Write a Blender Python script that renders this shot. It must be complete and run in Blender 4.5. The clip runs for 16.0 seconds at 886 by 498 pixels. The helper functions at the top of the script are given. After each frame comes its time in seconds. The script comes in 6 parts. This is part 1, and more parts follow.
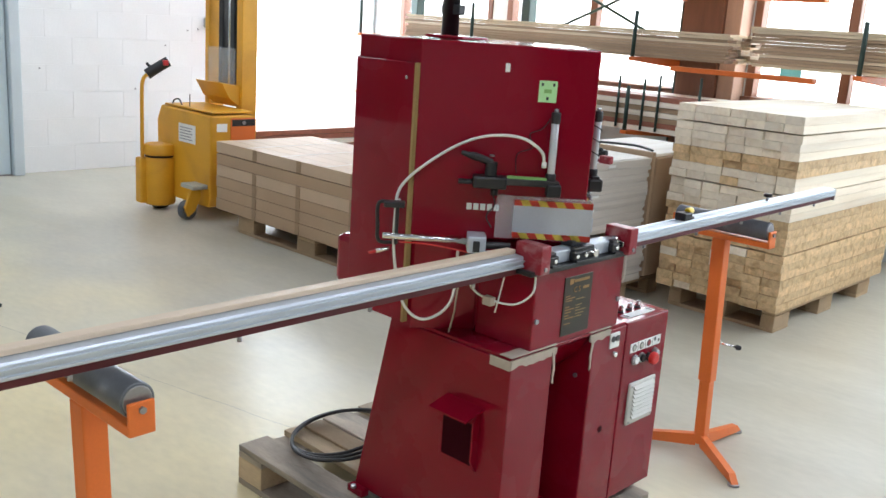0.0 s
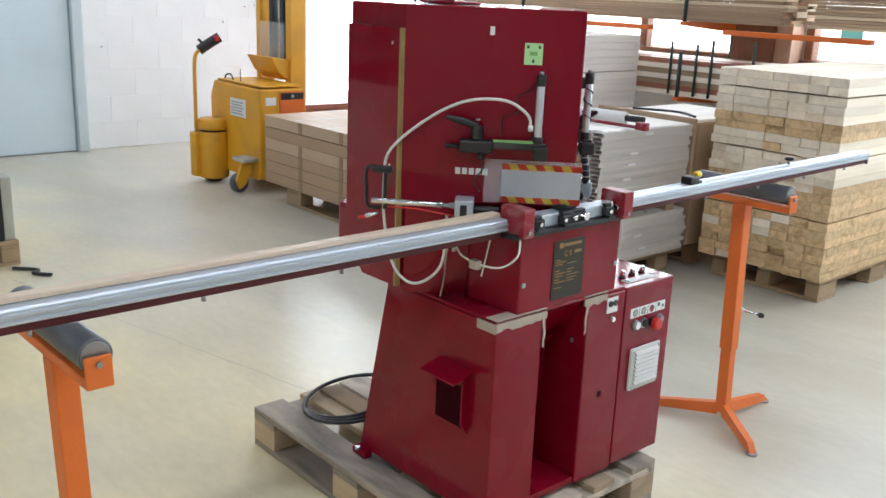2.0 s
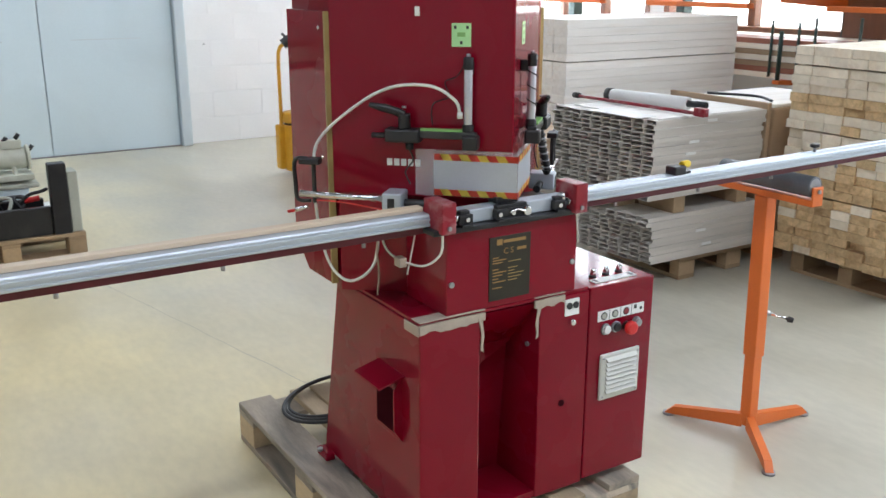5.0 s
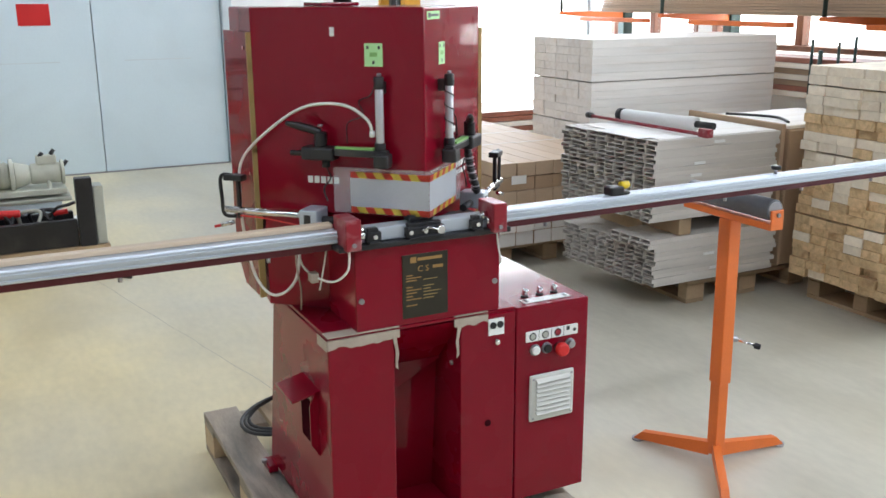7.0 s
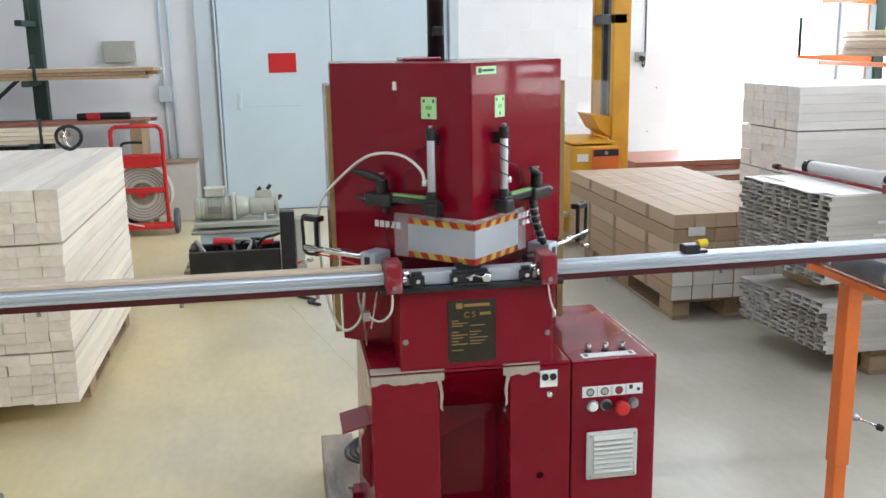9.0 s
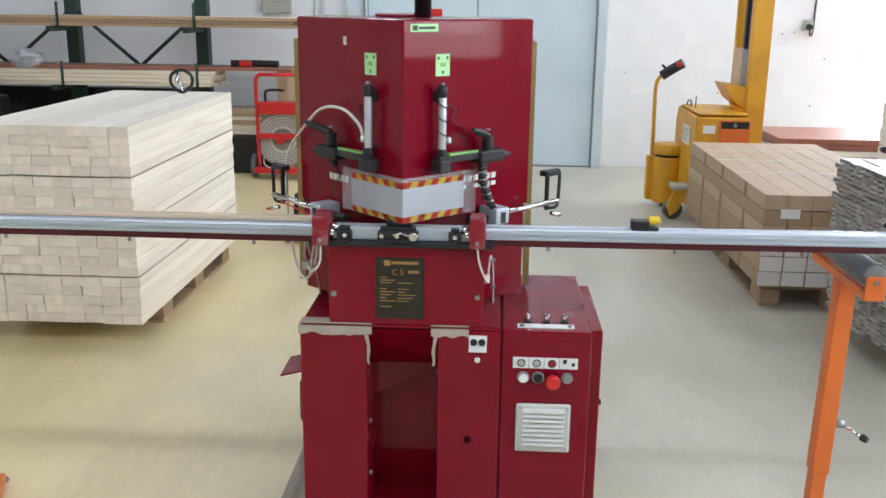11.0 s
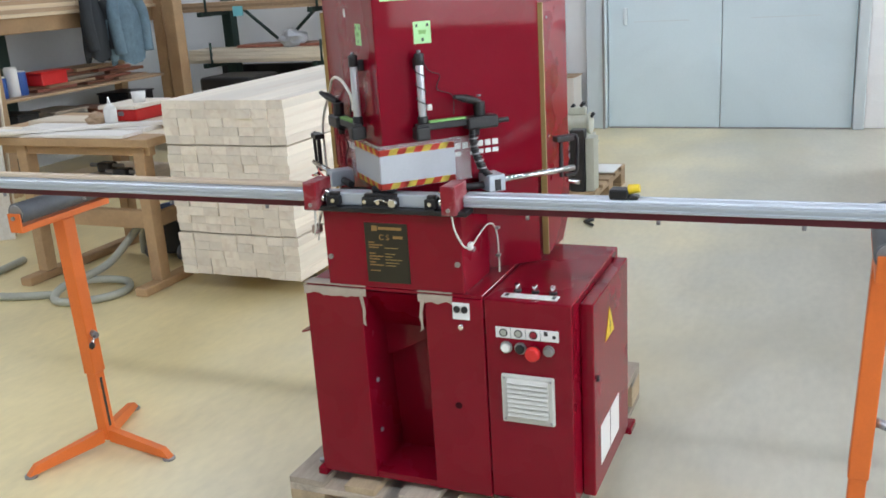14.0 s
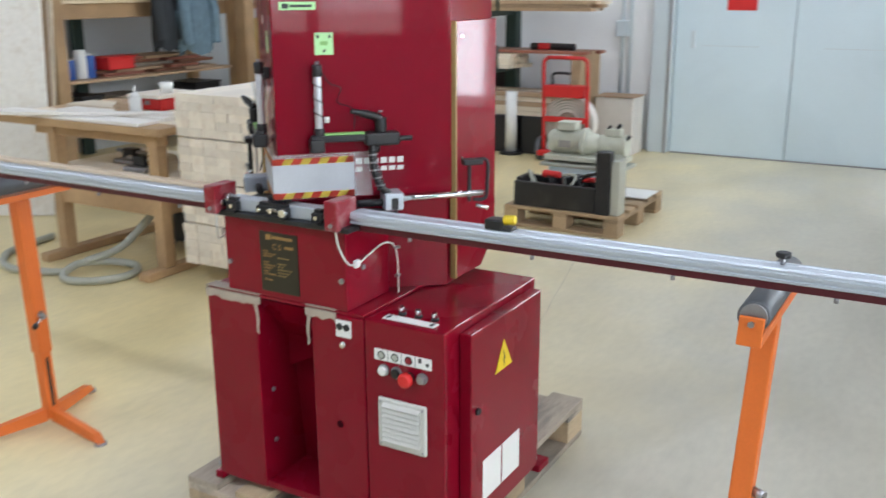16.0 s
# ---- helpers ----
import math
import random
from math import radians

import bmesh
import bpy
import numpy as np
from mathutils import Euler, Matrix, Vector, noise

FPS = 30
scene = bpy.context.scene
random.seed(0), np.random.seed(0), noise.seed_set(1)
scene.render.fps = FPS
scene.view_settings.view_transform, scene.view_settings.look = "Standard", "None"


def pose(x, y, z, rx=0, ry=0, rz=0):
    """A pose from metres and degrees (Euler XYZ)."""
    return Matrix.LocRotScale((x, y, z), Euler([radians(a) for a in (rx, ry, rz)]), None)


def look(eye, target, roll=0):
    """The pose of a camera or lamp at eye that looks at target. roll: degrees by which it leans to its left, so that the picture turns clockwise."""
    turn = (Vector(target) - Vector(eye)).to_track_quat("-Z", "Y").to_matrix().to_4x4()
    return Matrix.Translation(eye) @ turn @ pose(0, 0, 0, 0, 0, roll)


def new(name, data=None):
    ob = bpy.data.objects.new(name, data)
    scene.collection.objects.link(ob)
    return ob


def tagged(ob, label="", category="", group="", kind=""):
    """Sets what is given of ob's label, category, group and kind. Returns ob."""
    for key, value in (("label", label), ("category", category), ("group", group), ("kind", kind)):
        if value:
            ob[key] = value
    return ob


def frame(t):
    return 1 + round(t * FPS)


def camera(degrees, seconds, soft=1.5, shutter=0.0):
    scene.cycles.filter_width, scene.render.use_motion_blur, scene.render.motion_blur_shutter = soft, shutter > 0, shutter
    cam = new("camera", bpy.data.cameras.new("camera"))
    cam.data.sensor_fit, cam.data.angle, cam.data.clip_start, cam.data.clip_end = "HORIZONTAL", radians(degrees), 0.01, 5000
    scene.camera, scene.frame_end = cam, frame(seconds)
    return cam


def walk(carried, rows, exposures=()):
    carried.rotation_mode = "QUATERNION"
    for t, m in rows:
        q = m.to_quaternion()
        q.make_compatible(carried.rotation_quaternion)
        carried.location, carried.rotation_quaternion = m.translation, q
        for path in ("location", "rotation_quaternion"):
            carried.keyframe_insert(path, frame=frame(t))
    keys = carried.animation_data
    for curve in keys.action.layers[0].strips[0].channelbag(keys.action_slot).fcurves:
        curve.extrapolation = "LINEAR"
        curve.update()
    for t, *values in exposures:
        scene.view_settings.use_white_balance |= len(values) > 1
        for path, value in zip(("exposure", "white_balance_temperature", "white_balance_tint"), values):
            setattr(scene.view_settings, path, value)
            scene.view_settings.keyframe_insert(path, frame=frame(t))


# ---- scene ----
cam = camera(50.9, 16.0, 1.5, 0.5)
# seconds, eye, target, lean
PATH = [
    (0, (0.023, 0.081, 1.602), (-1.311, 1.492, 1.126), 3.9),
    (0.5, (0.033, 0.087, 1.599), (-1.312, 1.483, 1.109), 3.6),
    (1, (0.066, 0.113, 1.596), (-1.296, 1.486, 1.085), 3.2),
    (1.5, (0.131, 0.173, 1.593), (-1.271, 1.499, 1.068), 2.3),
    (2, (0.208, 0.241, 1.594), (-1.23, 1.523, 1.055), 2.4),
    (2.5, (0.26, 0.294, 1.589), (-1.24, 1.507, 1.061), 2.0),
    (3, (0.288, 0.362, 1.575), (-1.273, 1.489, 1.034), 1.2),
    (3.5, (0.291, 0.457, 1.565), (-1.222, 1.643, 1.013), 1.1),
    (3.7, (0.281, 0.506, 1.566), (-1.234, 1.689, 1.013), 1.0),
    (5.8, (0.553, 0.938, 1.578), (-1.123, 1.867, 1.006), 0.2),
    (6, (0.574, 0.967, 1.577), (-1.093, 1.909, 0.998), 0.9),
    (6.5, (0.625, 1.053, 1.571), (-1.082, 1.942, 1.029), 0.4),
    (7, (0.655, 1.165, 1.576), (-1.072, 2.028, 1.052), -0.3),
    (7.5, (0.719, 1.25, 1.596), (-1.064, 1.994, 1.077), -2.0),
    (8, (0.823, 1.382, 1.6), (-1.027, 1.921, 1.062), -0.9),
    (8.2, (0.883, 1.445, 1.603), (-0.992, 1.923, 1.098), -0.5),
    (10.3, (0.89, 2.115, 1.592), (-1.045, 2.225, 1.102), -1.7),
    (10.5, (0.899, 2.201, 1.589), (-1.035, 2.245, 1.083), -1.0),
    (11, (0.933, 2.375, 1.595), (-0.998, 2.275, 1.082), 0.7),
    (11.5, (0.92, 2.484, 1.585), (-1.004, 2.338, 1.059), -0.8),
    (12, (0.852, 2.615, 1.584), (-1.065, 2.373, 1.065), -0.6),
    (12.5, (0.787, 2.752, 1.574), (-1.11, 2.379, 1.062), -2.6),
    (13, (0.763, 2.934, 1.565), (-1.063, 2.397, 0.949), -2.3),
    (13.5, (0.765, 3.132, 1.57), (-0.99, 2.42, 0.926), -3.3),
    (14, (0.752, 3.249, 1.58), (-1.005, 2.481, 1.014), -3.6),
    (14.5, (0.672, 3.36, 1.566), (-1.051, 2.525, 0.989), -4.8),
    (15, (0.528, 3.443, 1.567), (-1.293, 2.773, 1.083), -1.6),
    (15.5, (0.466, 3.557, 1.573), (-1.312, 2.79, 1.071), -1.5),
    (16, (0.45, 3.72, 1.581), (-1.216, 2.757, 1.035), -0.3),
]
walk(cam, [(t, look(eye, target, lean)) for t, eye, target, lean in PATH])

# ---- light ----
SUN_EL, SUN_ROT = radians(48), radians(70)
world = bpy.data.worlds.new("sky")
scene.world = world
world.use_nodes = True
wn = world.node_tree
sky = wn.nodes.new("ShaderNodeTexSky")
sky.sky_type, sky.sun_disc, sky.sun_elevation, sky.sun_rotation = "NISHITA", False, SUN_EL, SUN_ROT
wn.nodes["Background"].inputs["Strength"].default_value = 0.12
wn.links.new(sky.outputs[0], wn.nodes["Background"].inputs["Color"])
sun_data = bpy.data.lights.new("sun", "SUN")
sun_data.energy, sun_data.angle, sun_data.color = 1.0, radians(15), (1.0, 0.95, 0.87)
sun = new("sun", sun_data)
sun.matrix_world = look((6, 14, 16), (0, 0, 0))


def area(name, place, target, w, h, power, colour):
    d = bpy.data.lights.new(name, "AREA")
    d.shape, d.size, d.size_y, d.energy, d.color = "RECTANGLE", w, h, power, colour
    ob = new(name, d)
    ob.matrix_world = look(place, target)
    return ob


DAY, ROW_LIGHT = (0.80, 0.925, 1.10), (0.885, 0.962, 1.13)
# tube row at x 0.9 follows the rail's shadow; other rows are added fill
for lx, power in ((0.9, 72), (-3.6, 20), (-6.6, 46), (4.6, 28)):
    for ly, share in ((-2.2, 1.0 if lx > 0 else 0.75), (2.0, 1.0), (6.0, 0.9)):
        area("tube_light", (lx, ly, 4.25), (lx, ly, 0), 0.35, 3.2, power * share, ROW_LIGHT).rotation_euler = (0, 0, 0)
# daylight through the loading gate and the window wall; the last window is unseen
area("gate_daylight", (-8.54, 6.75, 1.5), (0, 5.2, 0.8), 1.5, 2.8, 120, DAY)
for wx, ww in ((-7.3, 1.2), (-5.33, 1.9), (-2.88, 1.5), (-0.22, 2.7), (2.7, 2.0)):
    area("window_daylight", (wx, 7.72, 2.3), (wx, 3, 0.9), ww, 2.0, 25 * ww, DAY)


# ---- materials ----
def surf(name, colour, rough=0.5, metal=0.0, vary=0.12, scale=6.0, fine=90.0, bump=0.05, stain=None, stain_amount=0.0,
         stretch=(1, 1, 1), spec=0.5, piece=0.0, coat=0.0):
    """A painted, wooden or metal surface: two scales of variation, stains and fine relief."""
    m = bpy.data.materials.new(name)
    m.use_nodes = True
    t = m.node_tree
    N, L = t.nodes.new, t.links.new
    b = t.nodes["Principled BSDF"]
    b.inputs["Roughness"].default_value, b.inputs["Metallic"].default_value = rough, metal
    b.inputs["Specular IOR Level"].default_value = spec
    b.inputs["Coat Weight"].default_value, b.inputs["Coat Roughness"].default_value = coat, 0.05
    co = N("ShaderNodeTexCoord")
    mp = N("ShaderNodeMapping")
    mp.inputs["Scale"].default_value = stretch
    L(co.outputs["Object"], mp.inputs["Vector"])
    vec = mp.outputs[0]
    if piece:
        info = N("ShaderNodeObjectInfo")
        off = N("ShaderNodeVectorMath")
        off.operation = "MULTIPLY_ADD"
        comb = N("ShaderNodeCombineXYZ")
        for i in range(3):
            L(info.outputs["Random"], comb.inputs[i])
        L(comb.outputs[0], off.inputs[0])
        off.inputs[1].default_value = (37, 53, 71)
        L(vec, off.inputs[2])
        vec = off.outputs[0]
    big, small = N("ShaderNodeTexNoise"), N("ShaderNodeTexNoise")
    for n, s, d in ((big, scale, 4), (small, fine, 6)):
        n.inputs["Scale"].default_value, n.inputs["Detail"].default_value = s, d
        L(vec, n.inputs["Vector"])
    add = N("ShaderNodeMath")
    add.operation = "MULTIPLY_ADD"
    L(small.outputs["Fac"], add.inputs[0])
    add.inputs[1].default_value = 0.45
    L(big.outputs["Fac"], add.inputs[2])
    tone = N("ShaderNodeMapRange")
    tone.inputs["From Min"].default_value, tone.inputs["From Max"].default_value = 0.4, 1.05
    tone.inputs["To Min"].default_value, tone.inputs["To Max"].default_value = 1 - vary, 1 + vary
    L(add.outputs[0], tone.inputs["Value"])
    value = tone.outputs[0]
    if piece:
        pm = N("ShaderNodeMapRange")
        pm.inputs["To Min"].default_value, pm.inputs["To Max"].default_value = 1 - piece, 1 + piece
        L(info.outputs["Random"], pm.inputs["Value"])
        mul = N("ShaderNodeMath")
        mul.operation = "MULTIPLY"
        L(value, mul.inputs[0])
        L(pm.outputs[0], mul.inputs[1])
        value = mul.outputs[0]
    mix = N("ShaderNodeMix")
    mix.data_type, mix.blend_type = "RGBA", "MULTIPLY"
    mix.inputs["Factor"].default_value = 1
    mix.inputs[6].default_value = (*colour, 1)
    L(value, mix.inputs[7])
    out = mix.outputs[2]
    if stain:
        sn = N("ShaderNodeTexNoise")
        sn.inputs["Scale"].default_value, sn.inputs["Detail"].default_value, sn.inputs["Distortion"].default_value = scale * 0.6, 8, 0.8
        L(vec, sn.inputs["Vector"])
        ramp = N("ShaderNodeMapRange")
        ramp.inputs["From Min"].default_value, ramp.inputs["From Max"].default_value = 0.5, 0.72
        ramp.inputs["To Max"].default_value = stain_amount
        L(sn.outputs["Fac"], ramp.inputs["Value"])
        sm = N("ShaderNodeMix")
        sm.data_type = "RGBA"
        L(ramp.outputs[0], sm.inputs["Factor"])
        L(out, sm.inputs[6])
        sm.inputs[7].default_value = (*stain, 1)
        out = sm.outputs[2]
    L(out, b.inputs["Base Color"])
    rr = N("ShaderNodeMapRange")
    rr.inputs["To Min"].default_value, rr.inputs["To Max"].default_value = max(0.02, rough * 0.75), min(1, rough * 1.25)
    L(big.outputs["Fac"], rr.inputs["Value"])
    L(rr.outputs[0], b.inputs["Roughness"])
    if bump:
        bp = N("ShaderNodeBump")
        bp.inputs["Strength"].default_value, bp.inputs["Distance"].default_value = bump, 0.004
        L(small.outputs["Fac"], bp.inputs["Height"])
        L(bp.outputs[0], b.inputs["Normal"])
    return m


def clear(name, tint=(0.95, 0.97, 0.97), alpha=0.25, rough=0.08):
    """Thin clear sheet: mostly see-through, with a glossy face."""
    m = bpy.data.materials.new(name)
    m.use_nodes = True
    t = m.node_tree
    b = t.nodes["Principled BSDF"]
    b.inputs["Base Color"].default_value = (*tint, 1)
    b.inputs["Roughness"].default_value = rough
    b.inputs["Alpha"].default_value = alpha
    return m


def glow(name, colour, strength):
    m = bpy.data.materials.new(name)
    m.use_nodes = True
    b = m.node_tree.nodes["Principled BSDF"]
    b.inputs["Base Color"].default_value = (*colour, 1)
    b.inputs["Emission Color"].default_value = (*colour, 1)
    b.inputs["Emission Strength"].default_value = strength
    return m


RED = surf("wine_red_enamel", (0.200, 0.0024, 0.0135), 0.27, 0, 0.10, 3, 220, 0.02, (0.215, 0.008, 0.017), 0.25, spec=0.03, coat=0.5)
RED_DARK = surf("dark_red_primer", (0.10, 0.006, 0.014), 0.5, 0, 0.12, 5, 150, 0.03)
RED_BLOCK = surf("chipped_red_paint", (0.25, 0.006, 0.018), 0.38, 0, 0.15, 30, 200, 0.05, (0.45, 0.33, 0.32), 0.55)
BRIGHT_RED = surf("bright_red_paint", (0.62, 0.02, 0.02), 0.4, 0, 0.12, 6, 120, 0.03)
ALU = surf("brushed_aluminium", (0.52, 0.57, 0.62), 0.42, 0.45, 0.06, 8, 260, 0.03, stretch=(1, 0.05, 1))
SATIN = surf("satin_aluminium", (0.55, 0.56, 0.59), 0.36, 0.5, 0.06, 10, 160, 0.02)
CHROME = surf("chrome", (0.75, 0.75, 0.76), 0.12, 1.0, 0.04, 10, 100, 0.0)
STEEL = surf("grey_steel", (0.35, 0.35, 0.36), 0.35, 0.8, 0.15, 8, 150, 0.04)
BLACK = surf("black_plastic", (0.012, 0.012, 0.013), 0.42, 0, 0.2, 10, 200, 0.04)
BLACK_STEEL = surf("blackened_steel", (0.022, 0.022, 0.024), 0.38, 0.3, 0.25, 6, 120, 0.05, (0.10, 0.09, 0.08), 0.4)
RUBBER = surf("grey_rubber_roller", (0.12, 0.13, 0.14), 0.45, 0.2, 0.2, 12, 120, 0.04, (0.02, 0.02, 0.02), 0.5)
ORANGE = surf("orange_enamel", (0.72, 0.16, 0.025), 0.42, 0, 0.10, 5, 140, 0.03, (0.45, 0.10, 0.03), 0.25)
YELLOW = surf("worn_yellow_paint", (0.72, 0.36, 0.02), 0.45, 0, 0.12, 4, 120, 0.04, (0.35, 0.14, 0.02), 0.35)
YELLOW_BRIGHT = surf("yellow_plastic", (0.74, 0.54, 0.02), 0.4, 0, 0.06, 8, 120, 0.02)
WHITE = surf("white_plastic", (0.78, 0.78, 0.75), 0.45, 0, 0.05, 6, 120, 0.02)
CREAM = surf("cream_plastic", (0.58, 0.58, 0.53), 0.5, 0, 0.06, 8, 120, 0.02)
WHITE_TUBE = surf("white_hose", (0.70, 0.69, 0.63), 0.4, 0, 0.06, 9, 120, 0.02)
GREEN = surf("pale_green_label", (0.42, 0.72, 0.34), 0.5, 0, 0.06, 20, 160, 0.0)
GREEN_TRIM = surf("green_paint", (0.20, 0.42, 0.12), 0.5, 0, 0.15, 20, 160, 0.03)
TAPE = surf("masking_tape", (0.40, 0.33, 0.265), 0.7, 0, 0.15, 20, 140, 0.08, (0.40, 0.28, 0.22), 0.4)
BRASS = surf("dull_brass_strip", (0.34, 0.24, 0.09), 0.45, 0.3, 0.2, 12, 140, 0.04)
REFL_Y = surf("yellow_reflective_tape", (0.80, 0.62, 0.10), 0.4, 0, 0.1, 40, 200, 0.05)
REFL_R = surf("red_reflective_tape", (0.70, 0.07, 0.04), 0.4, 0, 0.1, 40, 200, 0.05)
FOIL = surf("grey_foil", (0.44, 0.46, 0.49), 0.38, 0.2, 0.08, 9, 160, 0.03)
CLEAR = clear("clear_acrylic", alpha=0.16)
# Dull dark red that paints the shade inside openings.
HOLE_SHADE = surf("dark_hole_shade", (0.035, 0.005, 0.008), 1.0, 0, 0.05, 10, 100, 0, spec=0.0)
INK = surf("black_ink", (0.02, 0.02, 0.02), 0.5, 0, 0.05, 10, 100, 0)
GOLD_INK = surf("gold_ink", (0.30, 0.17, 0.05), 0.5, 0, 0.05, 10, 100, 0)
FLOOR = surf("sealed_concrete", (0.515, 0.49, 0.405), 0.34, 0, 0.17, 1.3, 18, 0.03, (0.41, 0.375, 0.28), 0.6, stretch=(0.75, 1.6, 1), spec=0.42)
def yellow_bright_side(m):
    """Yellow tint towards low y, ragged edge; extra brightness stands in for light."""
    t = m.node_tree
    N, L = t.nodes.new, t.links.new
    b = t.nodes["Principled BSDF"]
    src = b.inputs["Base Color"].links[0].from_socket
    co, sep = N("ShaderNodeTexCoord"), N("ShaderNodeSeparateXYZ")
    L(co.outputs["Object"], sep.inputs[0])
    n = N("ShaderNodeTexNoise")
    n.inputs["Scale"].default_value, n.inputs["Detail"].default_value = 0.9, 6
    L(co.outputs["Object"], n.inputs["Vector"])
    k = N("ShaderNodeMath")
    k.operation = "MULTIPLY_ADD"
    L(n.outputs["Fac"], k.inputs[0])
    k.inputs[1].default_value = -4.0
    L(sep.outputs["Y"], k.inputs[2])
    r = N("ShaderNodeMapRange")
    r.inputs["From Min"].default_value, r.inputs["From Max"].default_value = -1.6, 1.1
    r.inputs["To Min"].default_value, r.inputs["To Max"].default_value = 1.0, 0.05
    L(k.outputs[0], r.inputs["Value"])
    mx = N("ShaderNodeMix")
    mx.data_type = "RGBA"
    L(r.outputs[0], mx.inputs["Factor"])
    L(src, mx.inputs[6])
    t2 = N("ShaderNodeMix")
    t2.data_type, t2.blend_type = "RGBA", "MULTIPLY"
    t2.inputs["Factor"].default_value = 1
    L(src, t2.inputs[6])
    # Gain above 1 paints the stronger light into the floor colour.
    t2.inputs[7].default_value = (1.50, 1.33, 0.89, 1)
    L(t2.outputs[2], mx.inputs[7])
    L(mx.outputs[2], b.inputs["Base Color"])


yellow_bright_side(FLOOR)
BLOCK = surf("white_painted_block", (0.86, 0.87, 0.87), 0.65, 0, 0.05, 1.6, 60, 0.25)
# Dark tone made up for the unseen end wall.
UNSEEN_DARK = surf("dark_unseen_wall", (0.12, 0.11, 0.10), 0.75, 0, 0.10, 1.2, 50, 0.12)
WALL = surf("grey_white_plaster", (0.62, 0.65, 0.66), 0.7, 0, 0.07, 1.2, 50, 0.12)
DOOR = surf("pale_blue_steel_door", (0.65, 0.77, 0.82), 0.45, 0, 0.05, 1.2, 60, 0.04, (0.50, 0.60, 0.64), 0.4)
TRIM = surf("pale_blue_trim", (0.60, 0.68, 0.71), 0.5, 0, 0.06, 3, 80, 0.03)
CEIL = surf("unseen_grey_ceiling", (0.22, 0.22, 0.22), 0.8, 0, 0.05, 2, 50, 0.05)
PINE = surf("fresh_pine", (0.74, 0.61, 0.42), 0.62, 0, 0.10, 5, 50, 0.12, (0.60, 0.44, 0.26), 0.35, (0.35, 6, 6), piece=0.10)
PINE_Y = surf("fresh_pine_sawn", (0.82, 0.73, 0.58), 0.62, 0, 0.10, 5, 50, 0.12, (0.56, 0.40, 0.24), 0.35, (6, 0.35, 6), piece=0.12)
BATTEN = surf("planed_tan_batten", (0.66, 0.53, 0.38), 0.55, 0, 0.10, 4, 60, 0.1, (0.52, 0.38, 0.25), 0.4, (6, 0.4, 6))
OSB = surf("chip_pressed_pine", (0.62, 0.44, 0.24), 0.7, 0, 0.26, 30, 120, 0.2, (0.30, 0.165, 0.06), 0.7, piece=0.14)
PALE = surf("pale_birch", (0.86, 0.785, 0.665), 0.6, 0, 0.07, 4, 60, 0.1, (0.66, 0.53, 0.41), 0.5, (0.4, 6, 6), piece=0.10)
PALE_Y = surf("pale_birch_board", (0.88, 0.85, 0.79), 0.6, 0, 0.07, 5, 60, 0.1, (0.62, 0.52, 0.40), 0.3, (6, 0.4, 6), piece=0.06)
OLD_WOOD = surf("weathered_pallet_wood", (0.37, 0.31, 0.24), 0.7, 0, 0.32, 5, 60, 0.4, (0.085, 0.095, 0.095), 0.9, (0.6, 3.0, 3.0), piece=0.38)
TANPALLET = surf("tan_pallet_wood", (0.46, 0.35, 0.22), 0.7, 0, 0.25, 6, 60, 0.3, (0.22, 0.18, 0.13), 0.6, (0.6, 3.0, 3.0), piece=0.25)
PALLET = surf("pallet_wood", (0.38, 0.27, 0.16), 0.7, 0, 0.2, 6, 60, 0.25, (0.28, 0.19, 0.10), 0.5, piece=0.2)
CARD_BAND = surf("dark_paper_band", (0.30, 0.20, 0.115), 0.7, 0, 0.10, 6, 80, 0.06)
CARD_PALE = surf("pale_cardboard", (0.50, 0.365, 0.245), 0.7, 0, 0.08, 4, 80, 0.06, (0.42, 0.30, 0.19), 0.3, piece=0.06)
CARD = surf("brown_cardboard", (0.40, 0.275, 0.17), 0.7, 0, 0.07, 4, 80, 0.06, (0.38, 0.24, 0.13), 0.3, piece=0.06)
CARD_END = surf("white_foam_end", (0.66, 0.63, 0.58), 0.7, 0, 0.07, 9, 80, 0.08, piece=0.08)
GREYBOARD = surf("grey_laminate_panel", (0.575, 0.54, 0.485), 0.5, 0, 0.07, 4, 70, 0.06, stretch=(5, 0.5, 5), piece=0.08)
REDWOOD = surf("reddish_boards", (0.30, 0.11, 0.07), 0.5, 0, 0.2, 5, 60, 0.1, stretch=(0.5, 5, 5), piece=0.2)
BROWNWOOD = surf("brown_stained_wood", (0.21, 0.085, 0.045), 0.5, 0, 0.2, 5, 60, 0.12, stretch=(4, 4, 0.5), piece=0.1)
TANWOOD = surf("tan_hardwood_boards", (0.42, 0.29, 0.18), 0.6, 0, 0.2, 5, 60, 0.15, stretch=(0.4, 6, 6), piece=0.2)
GREENSTEEL = surf("dark_green_steel", (0.025, 0.05, 0.04), 0.5, 0.2, 0.2, 5, 80, 0.04)
BENCHWOOD = surf("beech_bench_wood", (0.46, 0.30, 0.16), 0.6, 0, 0.2, 4, 50, 0.15, (0.28, 0.15, 0.07), 0.4, piece=0.15)
MOTOR = surf("pale_green_grey_enamel", (0.56, 0.57, 0.47), 0.45, 0, 0.12, 8, 100, 0.04, (0.30, 0.29, 0.22), 0.35)
GREYPAINT = surf("grey_green_machine_paint", (0.42, 0.43, 0.36), 0.5, 0, 0.12, 8, 100, 0.04, (0.25, 0.25, 0.2), 0.4)
DENIM = surf("faded_blue_cloth", (0.13, 0.20, 0.25), 0.9, 0, 0.3, 12, 80, 0.3)
